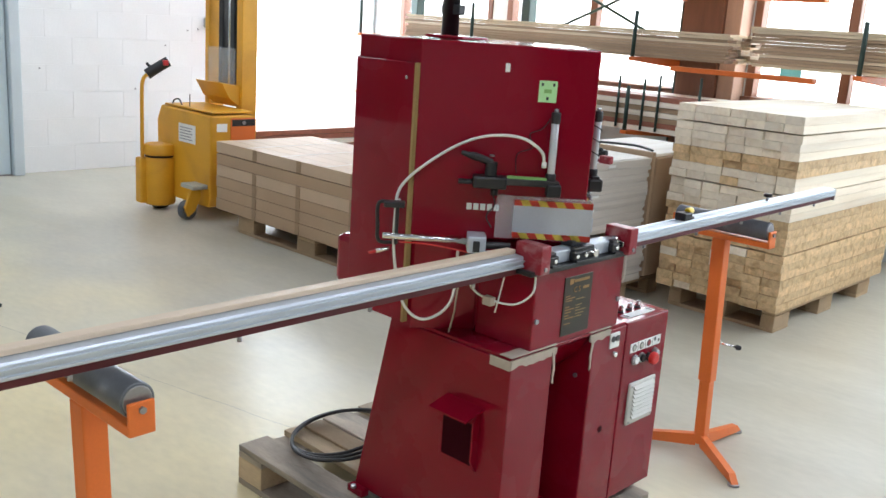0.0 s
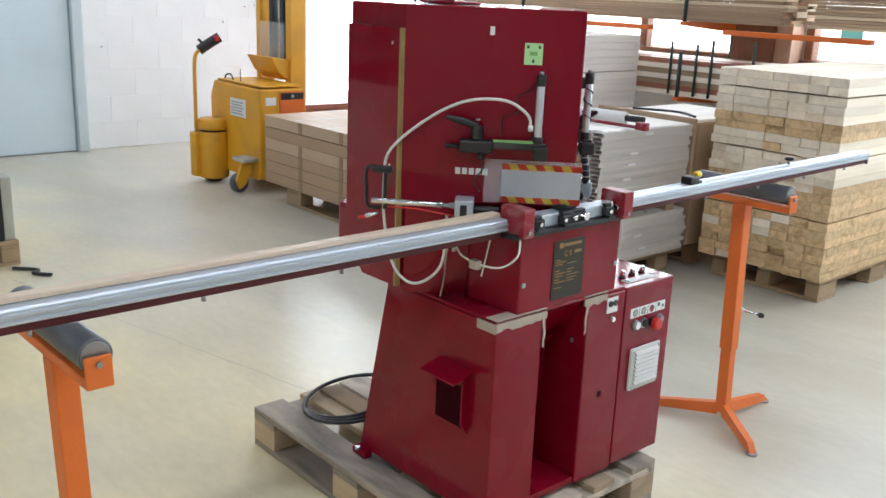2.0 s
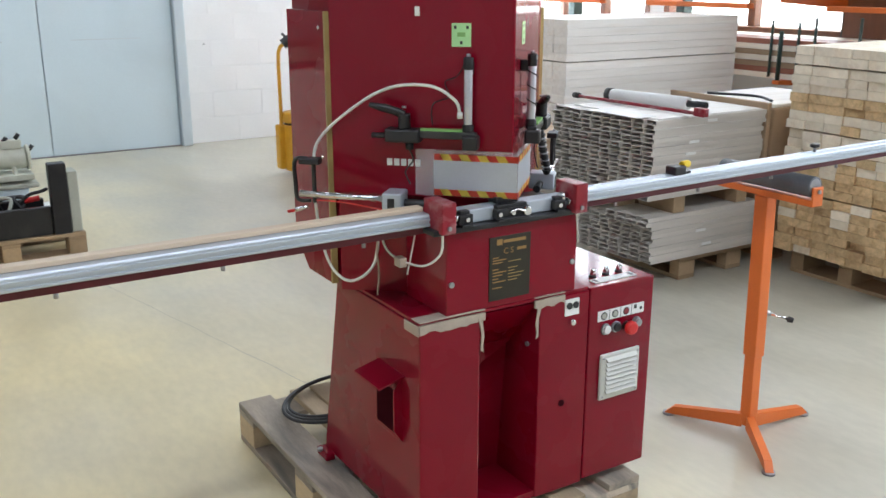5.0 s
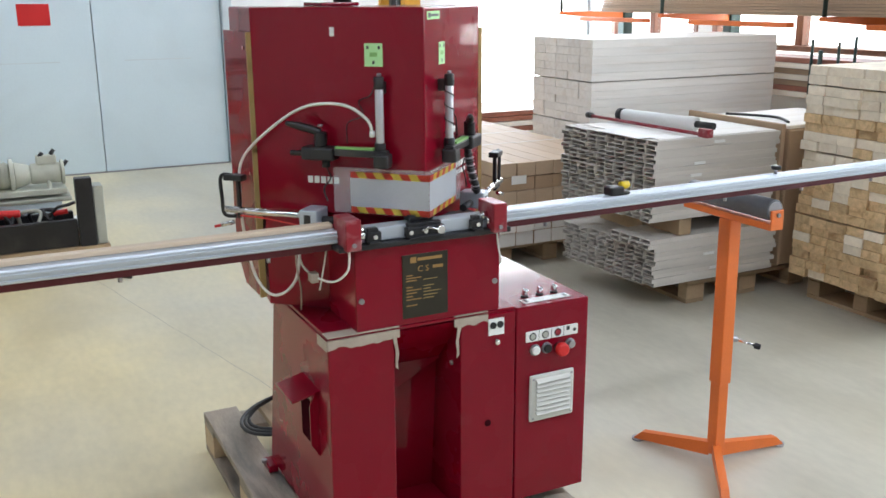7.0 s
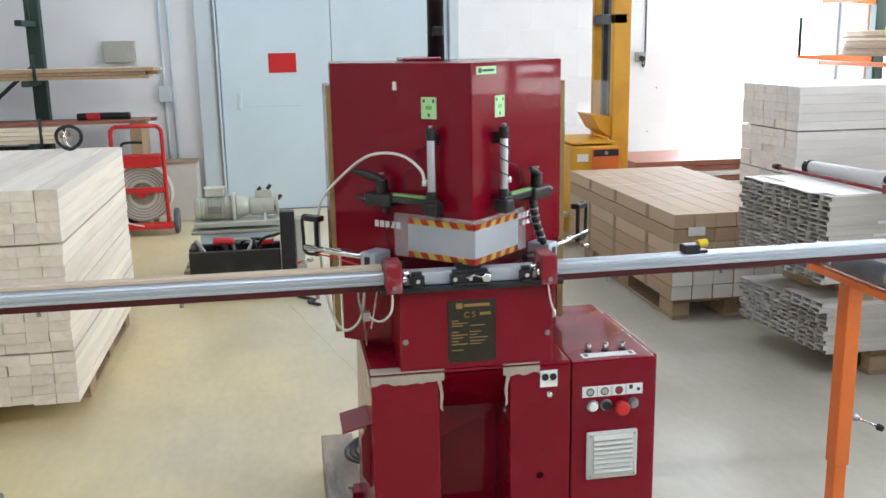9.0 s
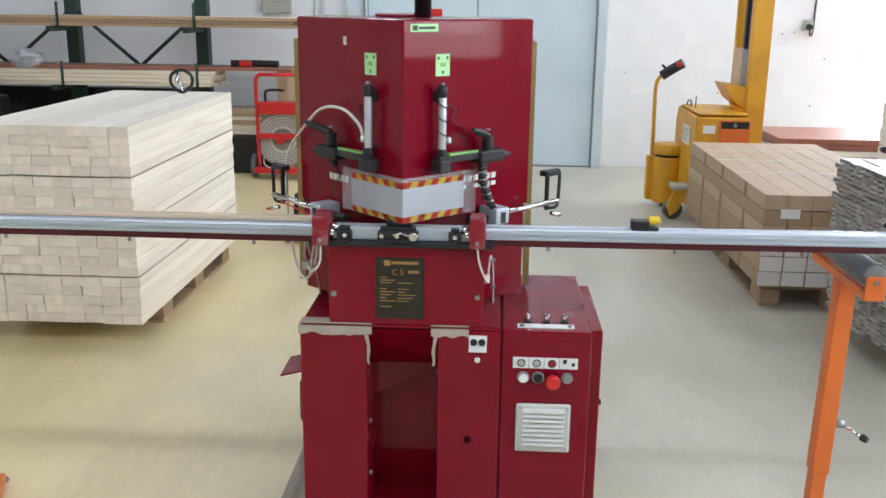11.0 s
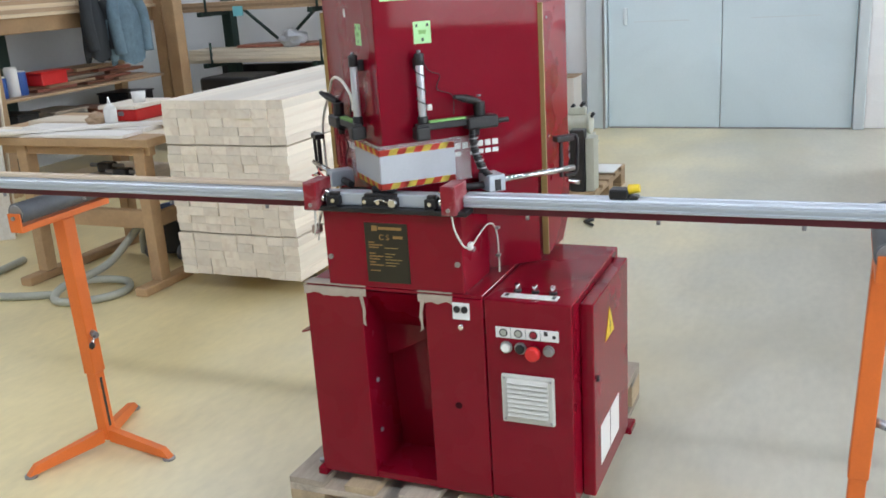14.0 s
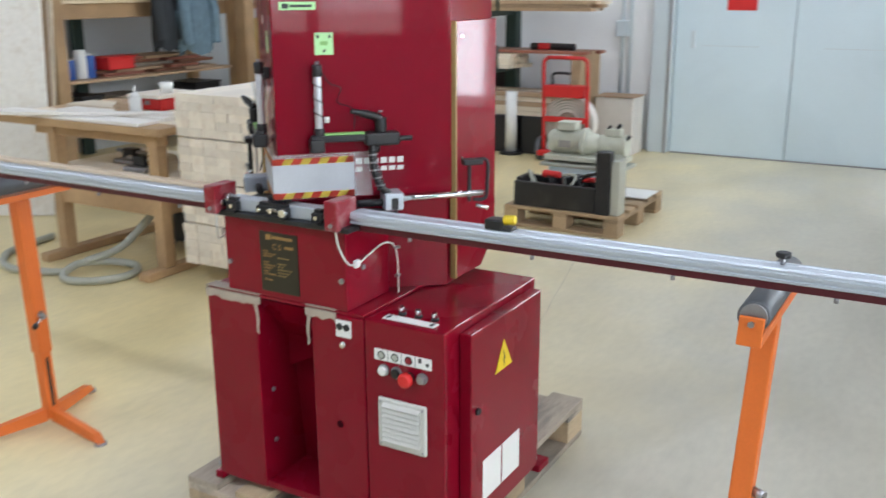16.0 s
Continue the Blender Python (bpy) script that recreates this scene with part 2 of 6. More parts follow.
CLOTH = surf("dark_cloth", (0.03, 0.035, 0.04), 0.9, 0, 0.3, 12, 80, 0.3)
BLUE = surf("blue_plastic", (0.03, 0.10, 0.35), 0.45, 0, 0.1, 12, 80, 0.03)
CYAN = surf("cyan_paper", (0.20, 0.60, 0.66), 0.7, 0, 0.05, 12, 80, 0.03)
PLATE = surf("black_anodised_plate", (0.030, 0.026, 0.017), 0.35, 0.3, 0.1, 20, 160, 0.02)
OUTSIDE = glow("outside_daylight", (0.97, 1.0, 1.0), 3.2)
GLASS = clear("window_glass", (1, 1, 1), 0.06, 0.02)


# ---- building helpers ----
def bm_box(lo, hi, bevel=0.0, bm=None):
    own = bmesh.new()
    r = bmesh.ops.create_cube(own, size=1)
    for v in own.verts:
        v.co = Vector([lo[i] + (v.co[i] + 0.5) * (hi[i] - lo[i]) for i in range(3)])
    if bevel:
        bmesh.ops.bevel(own, geom=own.edges[:], offset=bevel, segments=2, affect="EDGES", profile=0.5)
    return merge(bm, own)


def merge(bm, own):
    if bm is None:
        return own
    tmp = bpy.data.meshes.new("tmp")
    own.to_mesh(tmp)
    own.free()
    bm.from_mesh(tmp)
    bpy.data.meshes.remove(tmp)
    return bm


def bm_prism(poly, z0, z1, bevel=0.0, bm=None, axis="z"):
    """A straight prism over a polygon; axis says which way it is drawn out."""
    own = bmesh.new()
    put = {"z": lambda a, b, c: (a, b, c), "y": lambda a, b, c: (a, c, b), "x": lambda a, b, c: (c, a, b)}[axis]
    low = [own.verts.new(put(a, b, z0)) for a, b in poly]
    high = [own.verts.new(put(a, b, z1)) for a, b in poly]
    own.faces.new(low)
    own.faces.new(high)
    for i in range(len(poly)):
        j = (i + 1) % len(poly)
        own.faces.new((low[i], low[j], high[j], high[i]))
    bmesh.ops.recalc_face_normals(own, faces=own.faces[:])
    if bevel:
        bmesh.ops.bevel(own, geom=own.edges[:], offset=bevel, segments=2, affect="EDGES", profile=0.5)
    return merge(bm, own)


def bm_rod(p0, p1, r, r2=None, seg=16, bm=None, bevel=0.0):
    p0, p1 = Vector(p0), Vector(p1)
    own = bmesh.new()
    bmesh.ops.create_cone(own, cap_ends=True, segments=seg, radius1=r, radius2=r if r2 is None else r2, depth=(p1 - p0).length)
    if bevel:
        edges = [e for e in own.edges if abs(e.verts[0].co.z - e.verts[1].co.z) < 1e-6]
        bmesh.ops.bevel(own, geom=edges, offset=bevel, segments=2, affect="EDGES", profile=0.5)
    turn = (p1 - p0).to_track_quat("Z", "Y").to_matrix().to_4x4()
    own.transform(Matrix.Translation((p0 + p1) / 2) @ turn)
    for f in own.faces:
        f.smooth = len(f.verts) == 4
    return merge(bm, own)


def bm_tube(points, r, seg=10, bm=None, steps=8, closed=False):
    """A hose through points, rounded between them."""
    P = [Vector(p) for p in points]
    n = len(P)
    line = []
    for i in range(n if closed else n - 1):
        a, b, c, d = (P[(i - 1) % n], P[i], P[(i + 1) % n], P[(i + 2) % n]) if closed else (P[max(i - 1, 0)], P[i], P[i + 1], P[min(i + 2, n - 1)])
        for s in range(steps):
            u = s / steps
            line.append(0.5 * (2 * b + (c - a) * u + (2 * a - 5 * b + 4 * c - d) * u * u + (3 * b - a - 3 * c + d) * u ** 3))
    if not closed:
        line.append(P[-1])
    own = bmesh.new()
    rings = []
    side = None
    for i, p in enumerate(line):
        t = (line[(i + 1) % len(line)] - line[i - 1]) if closed or 0 < i < len(line) - 1 else (line[1] - line[0] if i == 0 else line[-1] - line[-2])
        t.normalize()
        if side is None:
            side = t.orthogonal().normalized()
        side = (side - t * side.dot(t)).normalized()
        up = t.cross(side)
        rings.append([own.verts.new(p + r * (math.cos(k * math.tau / seg) * side + math.sin(k * math.tau / seg) * up)) for k in range(seg)])
    m = len(rings)
    for i in range(m if closed else m - 1):
        A, B = rings[i], rings[(i + 1) % m]
        for k in range(seg):
            own.faces.new((A[k], A[(k + 1) % seg], B[(k + 1) % seg], B[k])).smooth = True
    if not closed:
        own.faces.new(rings[0][::-1])
        own.faces.new(rings[-1])
    return merge(bm, own)


def mesh_of(name, bm, material):
    me = bpy.data.meshes.new(name)
    bmesh.ops.recalc_face_normals(bm, faces=bm.faces[:])
    bm.to_mesh(me)
    bm.free()
    for m in material if isinstance(material, (list, tuple)) else [material]:
        me.materials.append(m)
    return me


BASE = {}


def thing(name, base, label, category, group="", kind=""):
    ob = new(name)
    ob.location = base
    ob.empty_display_size = 0.1
    BASE[ob.name] = Matrix.Translation(base)
    return tagged(ob, label, category, group, kind)


def under(ob, parent):
    ob.parent = parent
    if parent.name in BASE:
        ob.matrix_parent_inverse = BASE[parent.name].inverted()
    return ob


def part(name, bm, material, parent, label=""):
    ob = under(new(name, mesh_of(name, bm, material)), parent)
    return tagged(ob, label)


def piece(name, me, parent, place, turn=0.0):
    """A repeat on shared mesh data."""
    ob = under(new(name, me), parent)
    ob.location = place
    ob.rotation_euler = (0, 0, turn)
    return ob


def solid(name, bm, material, label="", category="", group="", kind=""):
    return tagged(new(name, mesh_of(name, bm, material)), label, category, group, kind)


def words(body, size, m, material, parent, name="lettering"):
    """Lettering with the built-in font, as a mesh."""
    cu = bpy.data.curves.new(name, "FONT")
    cu.body, cu.size, cu.extrude, cu.align_x, cu.align_y = body, size, 0.0004, "CENTER", "CENTER"
    ob = bpy.data.objects.new(name, cu)
    me = bpy.data.meshes.new_from_object(ob)
    bpy.data.objects.remove(ob)
    me.materials.append(material)
    out = under(new(name, me), parent)
    out.matrix_basis = m
    return out


def placed(before, dx, dy, dz=0.0):
    """Sets the things made since then over by an offset."""
    for ob in scene.collection.objects:
        if ob.parent is None and ob.name not in before:
            ob.location += Vector((dx, dy, dz))


def so_far():
    return {ob.name for ob in scene.collection.objects}


# ---- structure ----
XB, YR, YL, XF, HC = -8.50, 7.60, -3.95, 6.0, 4.5
solid("floor", bm_box((XB - 0.3, YL - 0.3, -0.2), (XF + 0.3, YR + 0.3, 0)), FLOOR, "worn sealed concrete floor, cream beige with stains", "floor", kind="structure")
joint = bmesh.new()
for p, q in (((-4.9, 1.66), (-2.55, 2.21)), ((-1.2, -1.4), (2.6, -0.5))):
    p, q = Vector((*p, 0.0008)), Vector((*q, 0.0008))
    n = (q - p).cross(Vector((0, 0, 1))).normalized() * 0.0022
    pts = [p.lerp(q, i / 40) + Vector((0, 0.012 * noise.noise(Vector((i * 0.3, p.x, 0))), 0)) for i in range(41)]
    left = [joint.verts.new(v + n * (0.6 + 0.6 * abs(noise.noise(v * 9)))) for v in pts]
    right = [joint.verts.new(v - n) for v in pts]
    for i in range(40):
        joint.faces.new((left[i], right[i], right[i + 1], left[i + 1]))
solid("floor_crack", joint, surf("crack_dirt", (0.45, 0.41, 0.32), 0.8, 0, 0.2, 20, 120, 0.05), "thin dirty crack in the concrete floor", "floor", kind="structure")
# Unseen ceiling, added in dark grey so that little of it reflects.
solid("ceiling", bm_box((XB - 0.3, YL - 0.3, HC), (XF + 0.3, YR + 0.3, HC + 0.2)), CEIL, "unseen ceiling, kept dark grey to cut reflections", "ceiling", kind="structure")
GATE0, GATE1, GATEH = 5.92, 7.57, 3.2
bm = bm_box((XB - 0.25, YL, 0), (XB, GATE0, HC))
bm_box((XB - 0.25, GATE1, 0), (XB, YR, HC), bm=bm)
bm_box((XB - 0.25, GATE0, GATEH), (XB, GATE1, HC), bm=bm)
wall_back = solid("wall_back", bm, BLOCK, "white painted concrete block wall", "wall", kind="structure")
solid("wall_left", bm_box((XB - 0.25, YL - 0.25, 0), (XF, YL, HC)), WALL, "pale grey plastered wall", "wall", kind="structure")
# Unseen wall, added dark to keep reflections off the red enamel.
solid("wall_front", bm_box((XF, YL - 0.25, 0), (XF + 0.25, YR + 0.25, HC)), UNSEEN_DARK, "unseen end wall, darkened to cut reflections", "wall", kind="structure")
# window wall: parapet, piers, lintel
# The window from x 1.6 is unseen, added together with its lamp.
WIN = [(-8.0, -6.6), (-6.4, -4.26), (-3.70, -2.06), (-1.75, 1.3), (1.6, 3.8)]
SILL, HEAD = 1.10, 3.4
bm = bm_box((XB, YR, 0), (XF, YR + 0.25, SILL))
bm_box((XB, YR, HEAD), (XF, YR + 0.25, HC), bm=bm)
edges = [XB] + [e for w in WIN for e in w] + [XF]
for a, b in zip(edges[::2], edges[1::2]):
    bm_box((a, YR, SILL), (b, YR + 0.25, HEAD), bm=bm)
wall_right = solid("wall_right", bm, WALL, "plastered window wall", "wall", kind="structure")
for i, (a, b) in enumerate(WIN):
    w = thing("window_%d" % (i + 1), ((a + b) / 2, YR, SILL), "brown framed workshop window, bright daylight outside", "window", kind="structure")
    for nm, lo, hi in (("sill", (a, YR - 0.08, SILL), (b, YR + 0.2, SILL + 0.05)), ("head", (a, YR - 0.01, HEAD - 0.07), (b, YR + 0.1, HEAD)),
                       ("jamb", (a, YR - 0.01, SILL + 0.05), (a + 0.07, YR + 0.1, HEAD - 0.07)), ("jamb", (b - 0.07, YR - 0.01, SILL + 0.05), (b, YR + 0.1, HEAD - 0.07)),
                       ("mullion", ((a + b) / 2 - 0.04, YR - 0.005, SILL + 0.05), ((a + b) / 2 + 0.04, YR + 0.09, HEAD - 0.07))):
        part(nm, bm_box(lo, hi, 0.006), BROWNWOOD, w)
    for a2, b2 in ((a + 0.07, (a + b) / 2 - 0.04), ((a + b) / 2 + 0.04, b - 0.07)):
        p = part("pane", bm_box((a2, YR + 0.04, SILL + 0.05), (b2, YR + 0.046, HEAD - 0.07)), GLASS, w)
        p.visible_shadow = False
solid("backdrop_windows", bm_box((XB - 1, YR + 1.2, -0.2), (XF, YR + 1.25, 5)), OUTSIDE, "overexposed daylight outside the windows", "backdrop", kind="structure")
solid("backdrop_gate", bm_box((XB - 1.3, GATE0 - 2, -0.2), (XB - 1.25, YR + 1.0, 5)), OUTSIDE, "overexposed daylight outside the gate", "backdrop", kind="structure")

# ---- the mitre saw ----
CY = 2.149
saw = thing("mitre_saw", (-1.67, 2.25, 0.144), "wine-red enamelled double mitre saw standing on a wooden pallet", "machine")
# pedestal: two columns, a recessed back plate and a chute plate between them
side = [(-1.985, 0.165), (-1.40, 0.165), (-1.40, 0.752), (-1.86, 0.752)]
part("left_column", bm_prism(side, 1.872, 2.052, 0.004, axis="y"), RED, saw)
part("right_column", bm_prism(side, 2.243, 2.412, 0.004, axis="y"), RED, saw)
part("back_plate", bm_prism([(-1.60, 0.1865), (-1.585, 0.1865), (-1.548, 0.60), (-1.548, 0.74), (-1.60, 0.74)], 2.0525, 2.2425, axis="y"), RED, saw)
# Added dark strip that stops light showing through the gap behind.
part("seam_filler", bm_box((-1.90, 2.4122, 0.172), (-1.412, 2.4153, 0.752)), RED_DARK, saw)
part("base_plate", bm_box((-1.93, 2.0525, 0.166), (-1.405, 2.2425, 0.186)), RED, saw)
bm = bm_prism([(2.0525, 0.505), (2.2425, 0.600), (2.2425, 0.606), (2.0525, 0.606)], -1.540, -1.530, axis="x")
part("chute_plate", bm, RED, saw)
part("front_apron", bm_prism([(-1.54, 0.607), (-1.53, 0.607), (-1.405, 0.748), (-1.44, 0.748)], 2.0525, 2.2425, axis="y"), RED, saw)
part("top_plate", bm_box((-1.858, 1.876, 0.7525), (-1.404, 2.41, 0.762), 0.002), RED, saw)
# neck under the table
part("neck", bm_prism([(-1.404, 1.952), (-1.404, 2.362), (-1.60, 2.362), (-1.72, 2.28), (-1.72, 2.03), (-1.60, 1.952)], 0.7625, 0.978, 0.004), RED, saw)
# control cabinet with its side door
part("control_cabinet", bm_box((-1.935, 2.4155, 0.172), (-1.40, 2.652, 0.756), 0.004), RED, saw)
cab_door = part("cabinet_door", bm_box((-1.90, 2.6535, 0.172), (-1.475, 2.689, 0.735), 0.004), RED, saw)
part("door_lock", bm_rod((-1.505, 2.6885, 0.515), (-1.505, 2.697, 0.515), 0.009), BLACK, cab_door)
bm = bm_prism([(-1.709, 0.580), (-1.606, 0.580), (-1.6575, 0.665)], 2.6895, 2.6905, axis="y")
sign = part("warning_sign", bm, YELLOW_BRIGHT, cab_door, "yellow triangular electrical warning sign")
bm = bm_prism([(-1.660, 0.585), (-1.652, 0.612), (-1.657, 0.612), (-1.651, 0.640), (-1.666, 0.607), (-1.659, 0.607)], 2.6906, 2.6912, axis="y")
part("flash_mark", bm, INK, sign)
for a in (-1.765, -1.648):
    part("paper_notice", bm_prism([(a, 0.235), (a + 0.108, 0.235), (a + 0.108, 0.355), (a, 0.355)], 2.6895, 2.6902, axis="y"), WHITE, cab_door, "white paper notice")
# switches
vent = part("vent_grille", bm_box((-1.400, 2.457, 0.412), (-1.389, 2.604, 0.553), 0.006), CREAM, saw, "cream plastic vent grille")
for i in range(8):
    z = 0.435 + i * 0.0137
    part("louvre", bm_prism([(-1.389, z + 0.0025), (-1.3805, z - 0.0015), (-1.3795, z), (-1.389, z + 0.0105)], 2.475, 2.588, axis="y"), CREAM, vent)
    # Grey strip on the face puts the shade between louvres into colour.
    part("louvre_slot", bm_box((-1.3892, 2.477, z - 0.0022), (-1.3885, 2.586, z + 0.0024)), STEEL, vent, "grey strip painted as shade between the louvres")
for y in (2.467, 2.594):
    for z in (0.423, 0.542):
        part("screw", bm_rod((-1.389, y, z), (-1.387, y, z), 0.0035, seg=8), STEEL, vent)
strip = part("symbol_strip", bm_box((-1.4005, 2.445, 0.652), (-1.398, 2.617, 0.683), 0.001), WHITE, saw, "white strip with switch symbols")
for i, m in enumerate((GREYPAINT, GREYPAINT, RED_BLOCK)):
    y = 2.467 + 0.041 * i
    part("symbol", bm_rod((-1.398, y, 0.667), (-1.3972, y, 0.667), 0.0115), INK, strip)
    part("symbol_core", bm_rod((-1.3972, y, 0.667), (-1.3966, y, 0.667), 0.0085), m, strip)
    part("divider", bm_box((-1.398, y + 0.0195, 0.652), (-1.3973, y + 0.0205, 0.683)), INK, strip)
part("symbol", bm_box((-1.398, 2.578, 0.668), (-1.3972, 2.588, 0.680)), INK, strip)
part("symbol", bm_rod((-1.398, 2.605, 0.666), (-1.3972, 2.605, 0.666), 0.005), INK, strip)
for y, r, m, d in ((2.474, 0.0135, WHITE, 0.008), (2.513, 0.0135, BLACK, 0.008), (2.590, 0.0125, STEEL, 0.010)):
    b = part("push_button", bm_rod((-1.400, y, 0.627), (-1.394, y, 0.627), r + 0.003, bevel=0.001), STEEL, saw, "round panel switch")
    part("cap", bm_rod((-1.394, y, 0.627), (-1.394 + d, y, 0.627), r - 0.001, bevel=0.002), m, b)
b = part("stop_button", bm_rod((-1.400, 2.552, 0.622), (-1.385, 2.552, 0.622), 0.014), BLACK, saw, "red mushroom emergency stop button")
part("cap", bm_rod((-1.385, 2.552, 0.622), (-1.366, 2.552, 0.622), 0.021, 0.019, 24, bevel=0.005), BRIGHT_RED, b)
top_strip = part("top_switch_strip", bm_box((-1.455, 2.455, 0.756), (-1.425, 2.607, 0.7585)), WHITE, saw, "white label strip with toggle switches")
part("print", bm_box((-1.45, 2.462, 0.7585), (-1.43, 2.472, 0.759)), INK, top_strip)
part("print", bm_box((-1.45, 2.590, 0.7585), (-1.43, 2.600, 0.759)), INK, top_strip)
for y in (2.485, 2.534, 2.583):
    k = part("toggle_switch", bm_rod((-1.475, y, 0.756), (-1.475, y, 0.763), 0.0105), BLACK, saw)
    part("knob", bm_rod((-1.475, y, 0.763), (-1.470, y, 0.780), 0.0085, 0.0075, bevel=0.002), CHROME, k)
gauge = part("gauge_plate", bm_box((-1.4005, 2.326, 0.693), (-1.396, 2.374, 0.740), 0.001), WHITE, saw, "white socket plate with two black dials")
for y in (2.339, 2.361):
    part("dial", bm_rod((-1.396, y, 0.722), (-1.393, y, 0.722), 0.0095), BLACK, gauge)
part("key_switch", bm_rod((-1.400, 2.350, 0.674), (-1.386, 2.350, 0.674), 0.010, 0.008, bevel=0.002), CHROME, saw)
# Flat disc, its dark colour standing for the shade in a bolt hole.
part("bolt_hole", bm_rod((-1.4005, 2.327, 0.437), (-1.3988, 2.327, 0.437), 0.010), HOLE_SHADE, saw)
for y, z in ((1.966, 0.845), (2.346, 0.845)):
    part("bolt", bm_rod((-1.404, y, z), (-1.399, y, z), 0.0075, seg=10), STEEL, saw)
for x, y, s, z in ((-1.45, 2.052, 1, 0.46), (-1.45, 2.243, -1, 0.615), (-1.45, 2.052, 1, 0.30)):
    part("bolt", bm_rod((x, y - 0.001 * s, z), (x, y + 0.005 * s, z), 0.007, seg=8), STEEL, saw)
part("hanging_cord", bm_tube([(-1.47, 1.905, 0.98), (-1.475, 1.895, 0.92), (-1.48, 1.885, 0.865)], 0.0022, 6), WHITE_TUBE, saw, "white cord hanging under the fence")
# data plate with its printing
plate = part("data_plate", bm_box((-1.4045, 2.078, 0.780), (-1.4015, 2.206, 0.948), 0.0008), PLATE, saw, "black data plate with gold printing")
FACE = lambda y, z, x=-1.4008: Matrix.Translation((x, y, z)) @ Euler((radians(90), 0, radians(90))).to_matrix().to_4x4()
words("C S", 0.022, FACE(2.136, 0.908), GOLD_INK, plate)
for y0, y1, z0, z1 in ((2.100, 2.117, 0.926, 0.941), (2.120, 2.19, 0.930, 0.938), (2.163, 2.192, 0.906, 0.914)):
    part("print_bar", bm_box((-1.4015, y0, z0), (-1.4010, y1, z1)), GOLD_INK, plate)
for i, z in enumerate((0.892, 0.885, 0.878, 0.861, 0.853, 0.845, 0.836, 0.828, 0.812)):
    part("print_bar", bm_box((-1.4015, 2.088, z), (-1.4011, 2.088 + 0.018 + 0.012 * ((i * 5) % 3), z + 0.003)), GOLD_INK, plate)
    if i not in (0, 1, 8):
        part("print_bar", bm_box((-1.4015, 2.136, z), (-1.4011, 2.156 + 0.01 * ((i * 7) % 4), z + 0.0022)), BRASS, plate)
# masking tape along the worn edges
def tape(name, y0, y1):
    own = bm_box((-1.4035, y0, 0.733), (-1.3975, y1, 0.7555), 0.0)
    bm_box((-1.44, y0, 0.7625), (-1.3975, y1, 0.7645), bm=own)
    bmesh.ops.subdivide_edges(own, edges=[e for e in own.edges if abs(e.verts[0].co.y - e.verts[1].co.y) > 0.02], cuts=12)
    for v in own.verts:
        if v.co.z < 0.74:
            v.co.z += 0.010 * noise.noise(v.co * 40)
    return part(name, own, TAPE, saw, "peeling beige masking tape")
tape("edge_tape", 1.872, 2.066)
tape("edge_tape", 2.225, 2.325)
for y, s in ((2.05, 1), (2.240, -1)):
    own = bm_prism([(y - 0.006 * s, 0.745), (y + 0.006 * s, 0.742), (y + 0.013 * s, 0.690), (y + 0.009 * s, 0.668), (y + 0.011 * s, 0.648), (y + 0.003 * s, 0.655), (y + 0.004 * s, 0.70)], -1.3995, -1.3965, axis="x")
    part("edge_tape", own, TAPE, saw, "peeling beige masking tape")
part("edge_tape", bm_box((-1.47, 1.8685, 0.728), (-1.399, 1.8705, 0.755)), TAPE, saw, "peeling beige masking tape")
# chip outlet on the flank
outlet = part("outlet_rim", bm_box((-1.63, 1.866, 0.405), (-1.495, 1.8718, 0.56), 0.002), RED, saw)
# Flat plate coloured as the shaded inside of the outlet; nothing is cut out.
part("outlet_hole", bm_box((-1.618, 1.8650, 0.418), (-1.508, 1.8662, 0.54)), HOLE_SHADE, outlet)
part("outlet_flap", bm_prism([(1.873, 0.592), (1.873, 0.597), (1.797, 0.578), (1.797, 0.573)], -1.615, -1.475, axis="x"), RED, outlet)
part("outlet_cheek", bm_prism([(1.873, 0.40), (1.873, 0.60), (1.848, 0.55), (1.848, 0.44)], -1.496, -1.490, axis="x"), RED, outlet)
# feet that bolt it to the pallet
for x, y, s in ((-1.955, 1.845, -1), (-1.43, 1.853, -1), (-1.93, 2.67, 1)):
    f = part("foot", bm_box((x - 0.035, min(y, y - 0.03 * s), 0.148), (x + 0.035, max(y, y + 0.03), 0.172), 0.004), RED, saw)
    part("bolt", bm_rod((x, y - 0.004, 0.172), (x, y - 0.004, 0.182), 0.009, seg=6), STEEL, f)
# upper housing: two faces at 45 degrees with the ridge to the front
def mirror(y):
    return 2 * CY - y
plan = [(-1.41, CY), (-1.742, 2.481), (-2.0, 2.470), (-2.0, mirror(2.470)), (-1.742, mirror(2.481))]
part("upper_housing", bm_prism(plan, 1.03, 1.552, 0.004), RED, saw)
low = [(-1.48, CY), (-1.735, 2.470), (-1.995, 2.460), (-1.995, mirror(2.460)), (-1.735, mirror(2.470))]
own = bm_prism(low, 0.7625, 1.03)
for v in own.verts:
    if v.co.z < 0.8 and v.co.x < -1.9:
        v.co.z = 0.80
part("lower_housing", own, RED, saw)
part("motor_cover", bm_box((-2.115, 1.862, 0.80), (-2.001, 2.436, 0.955), 0.02), RED, saw)
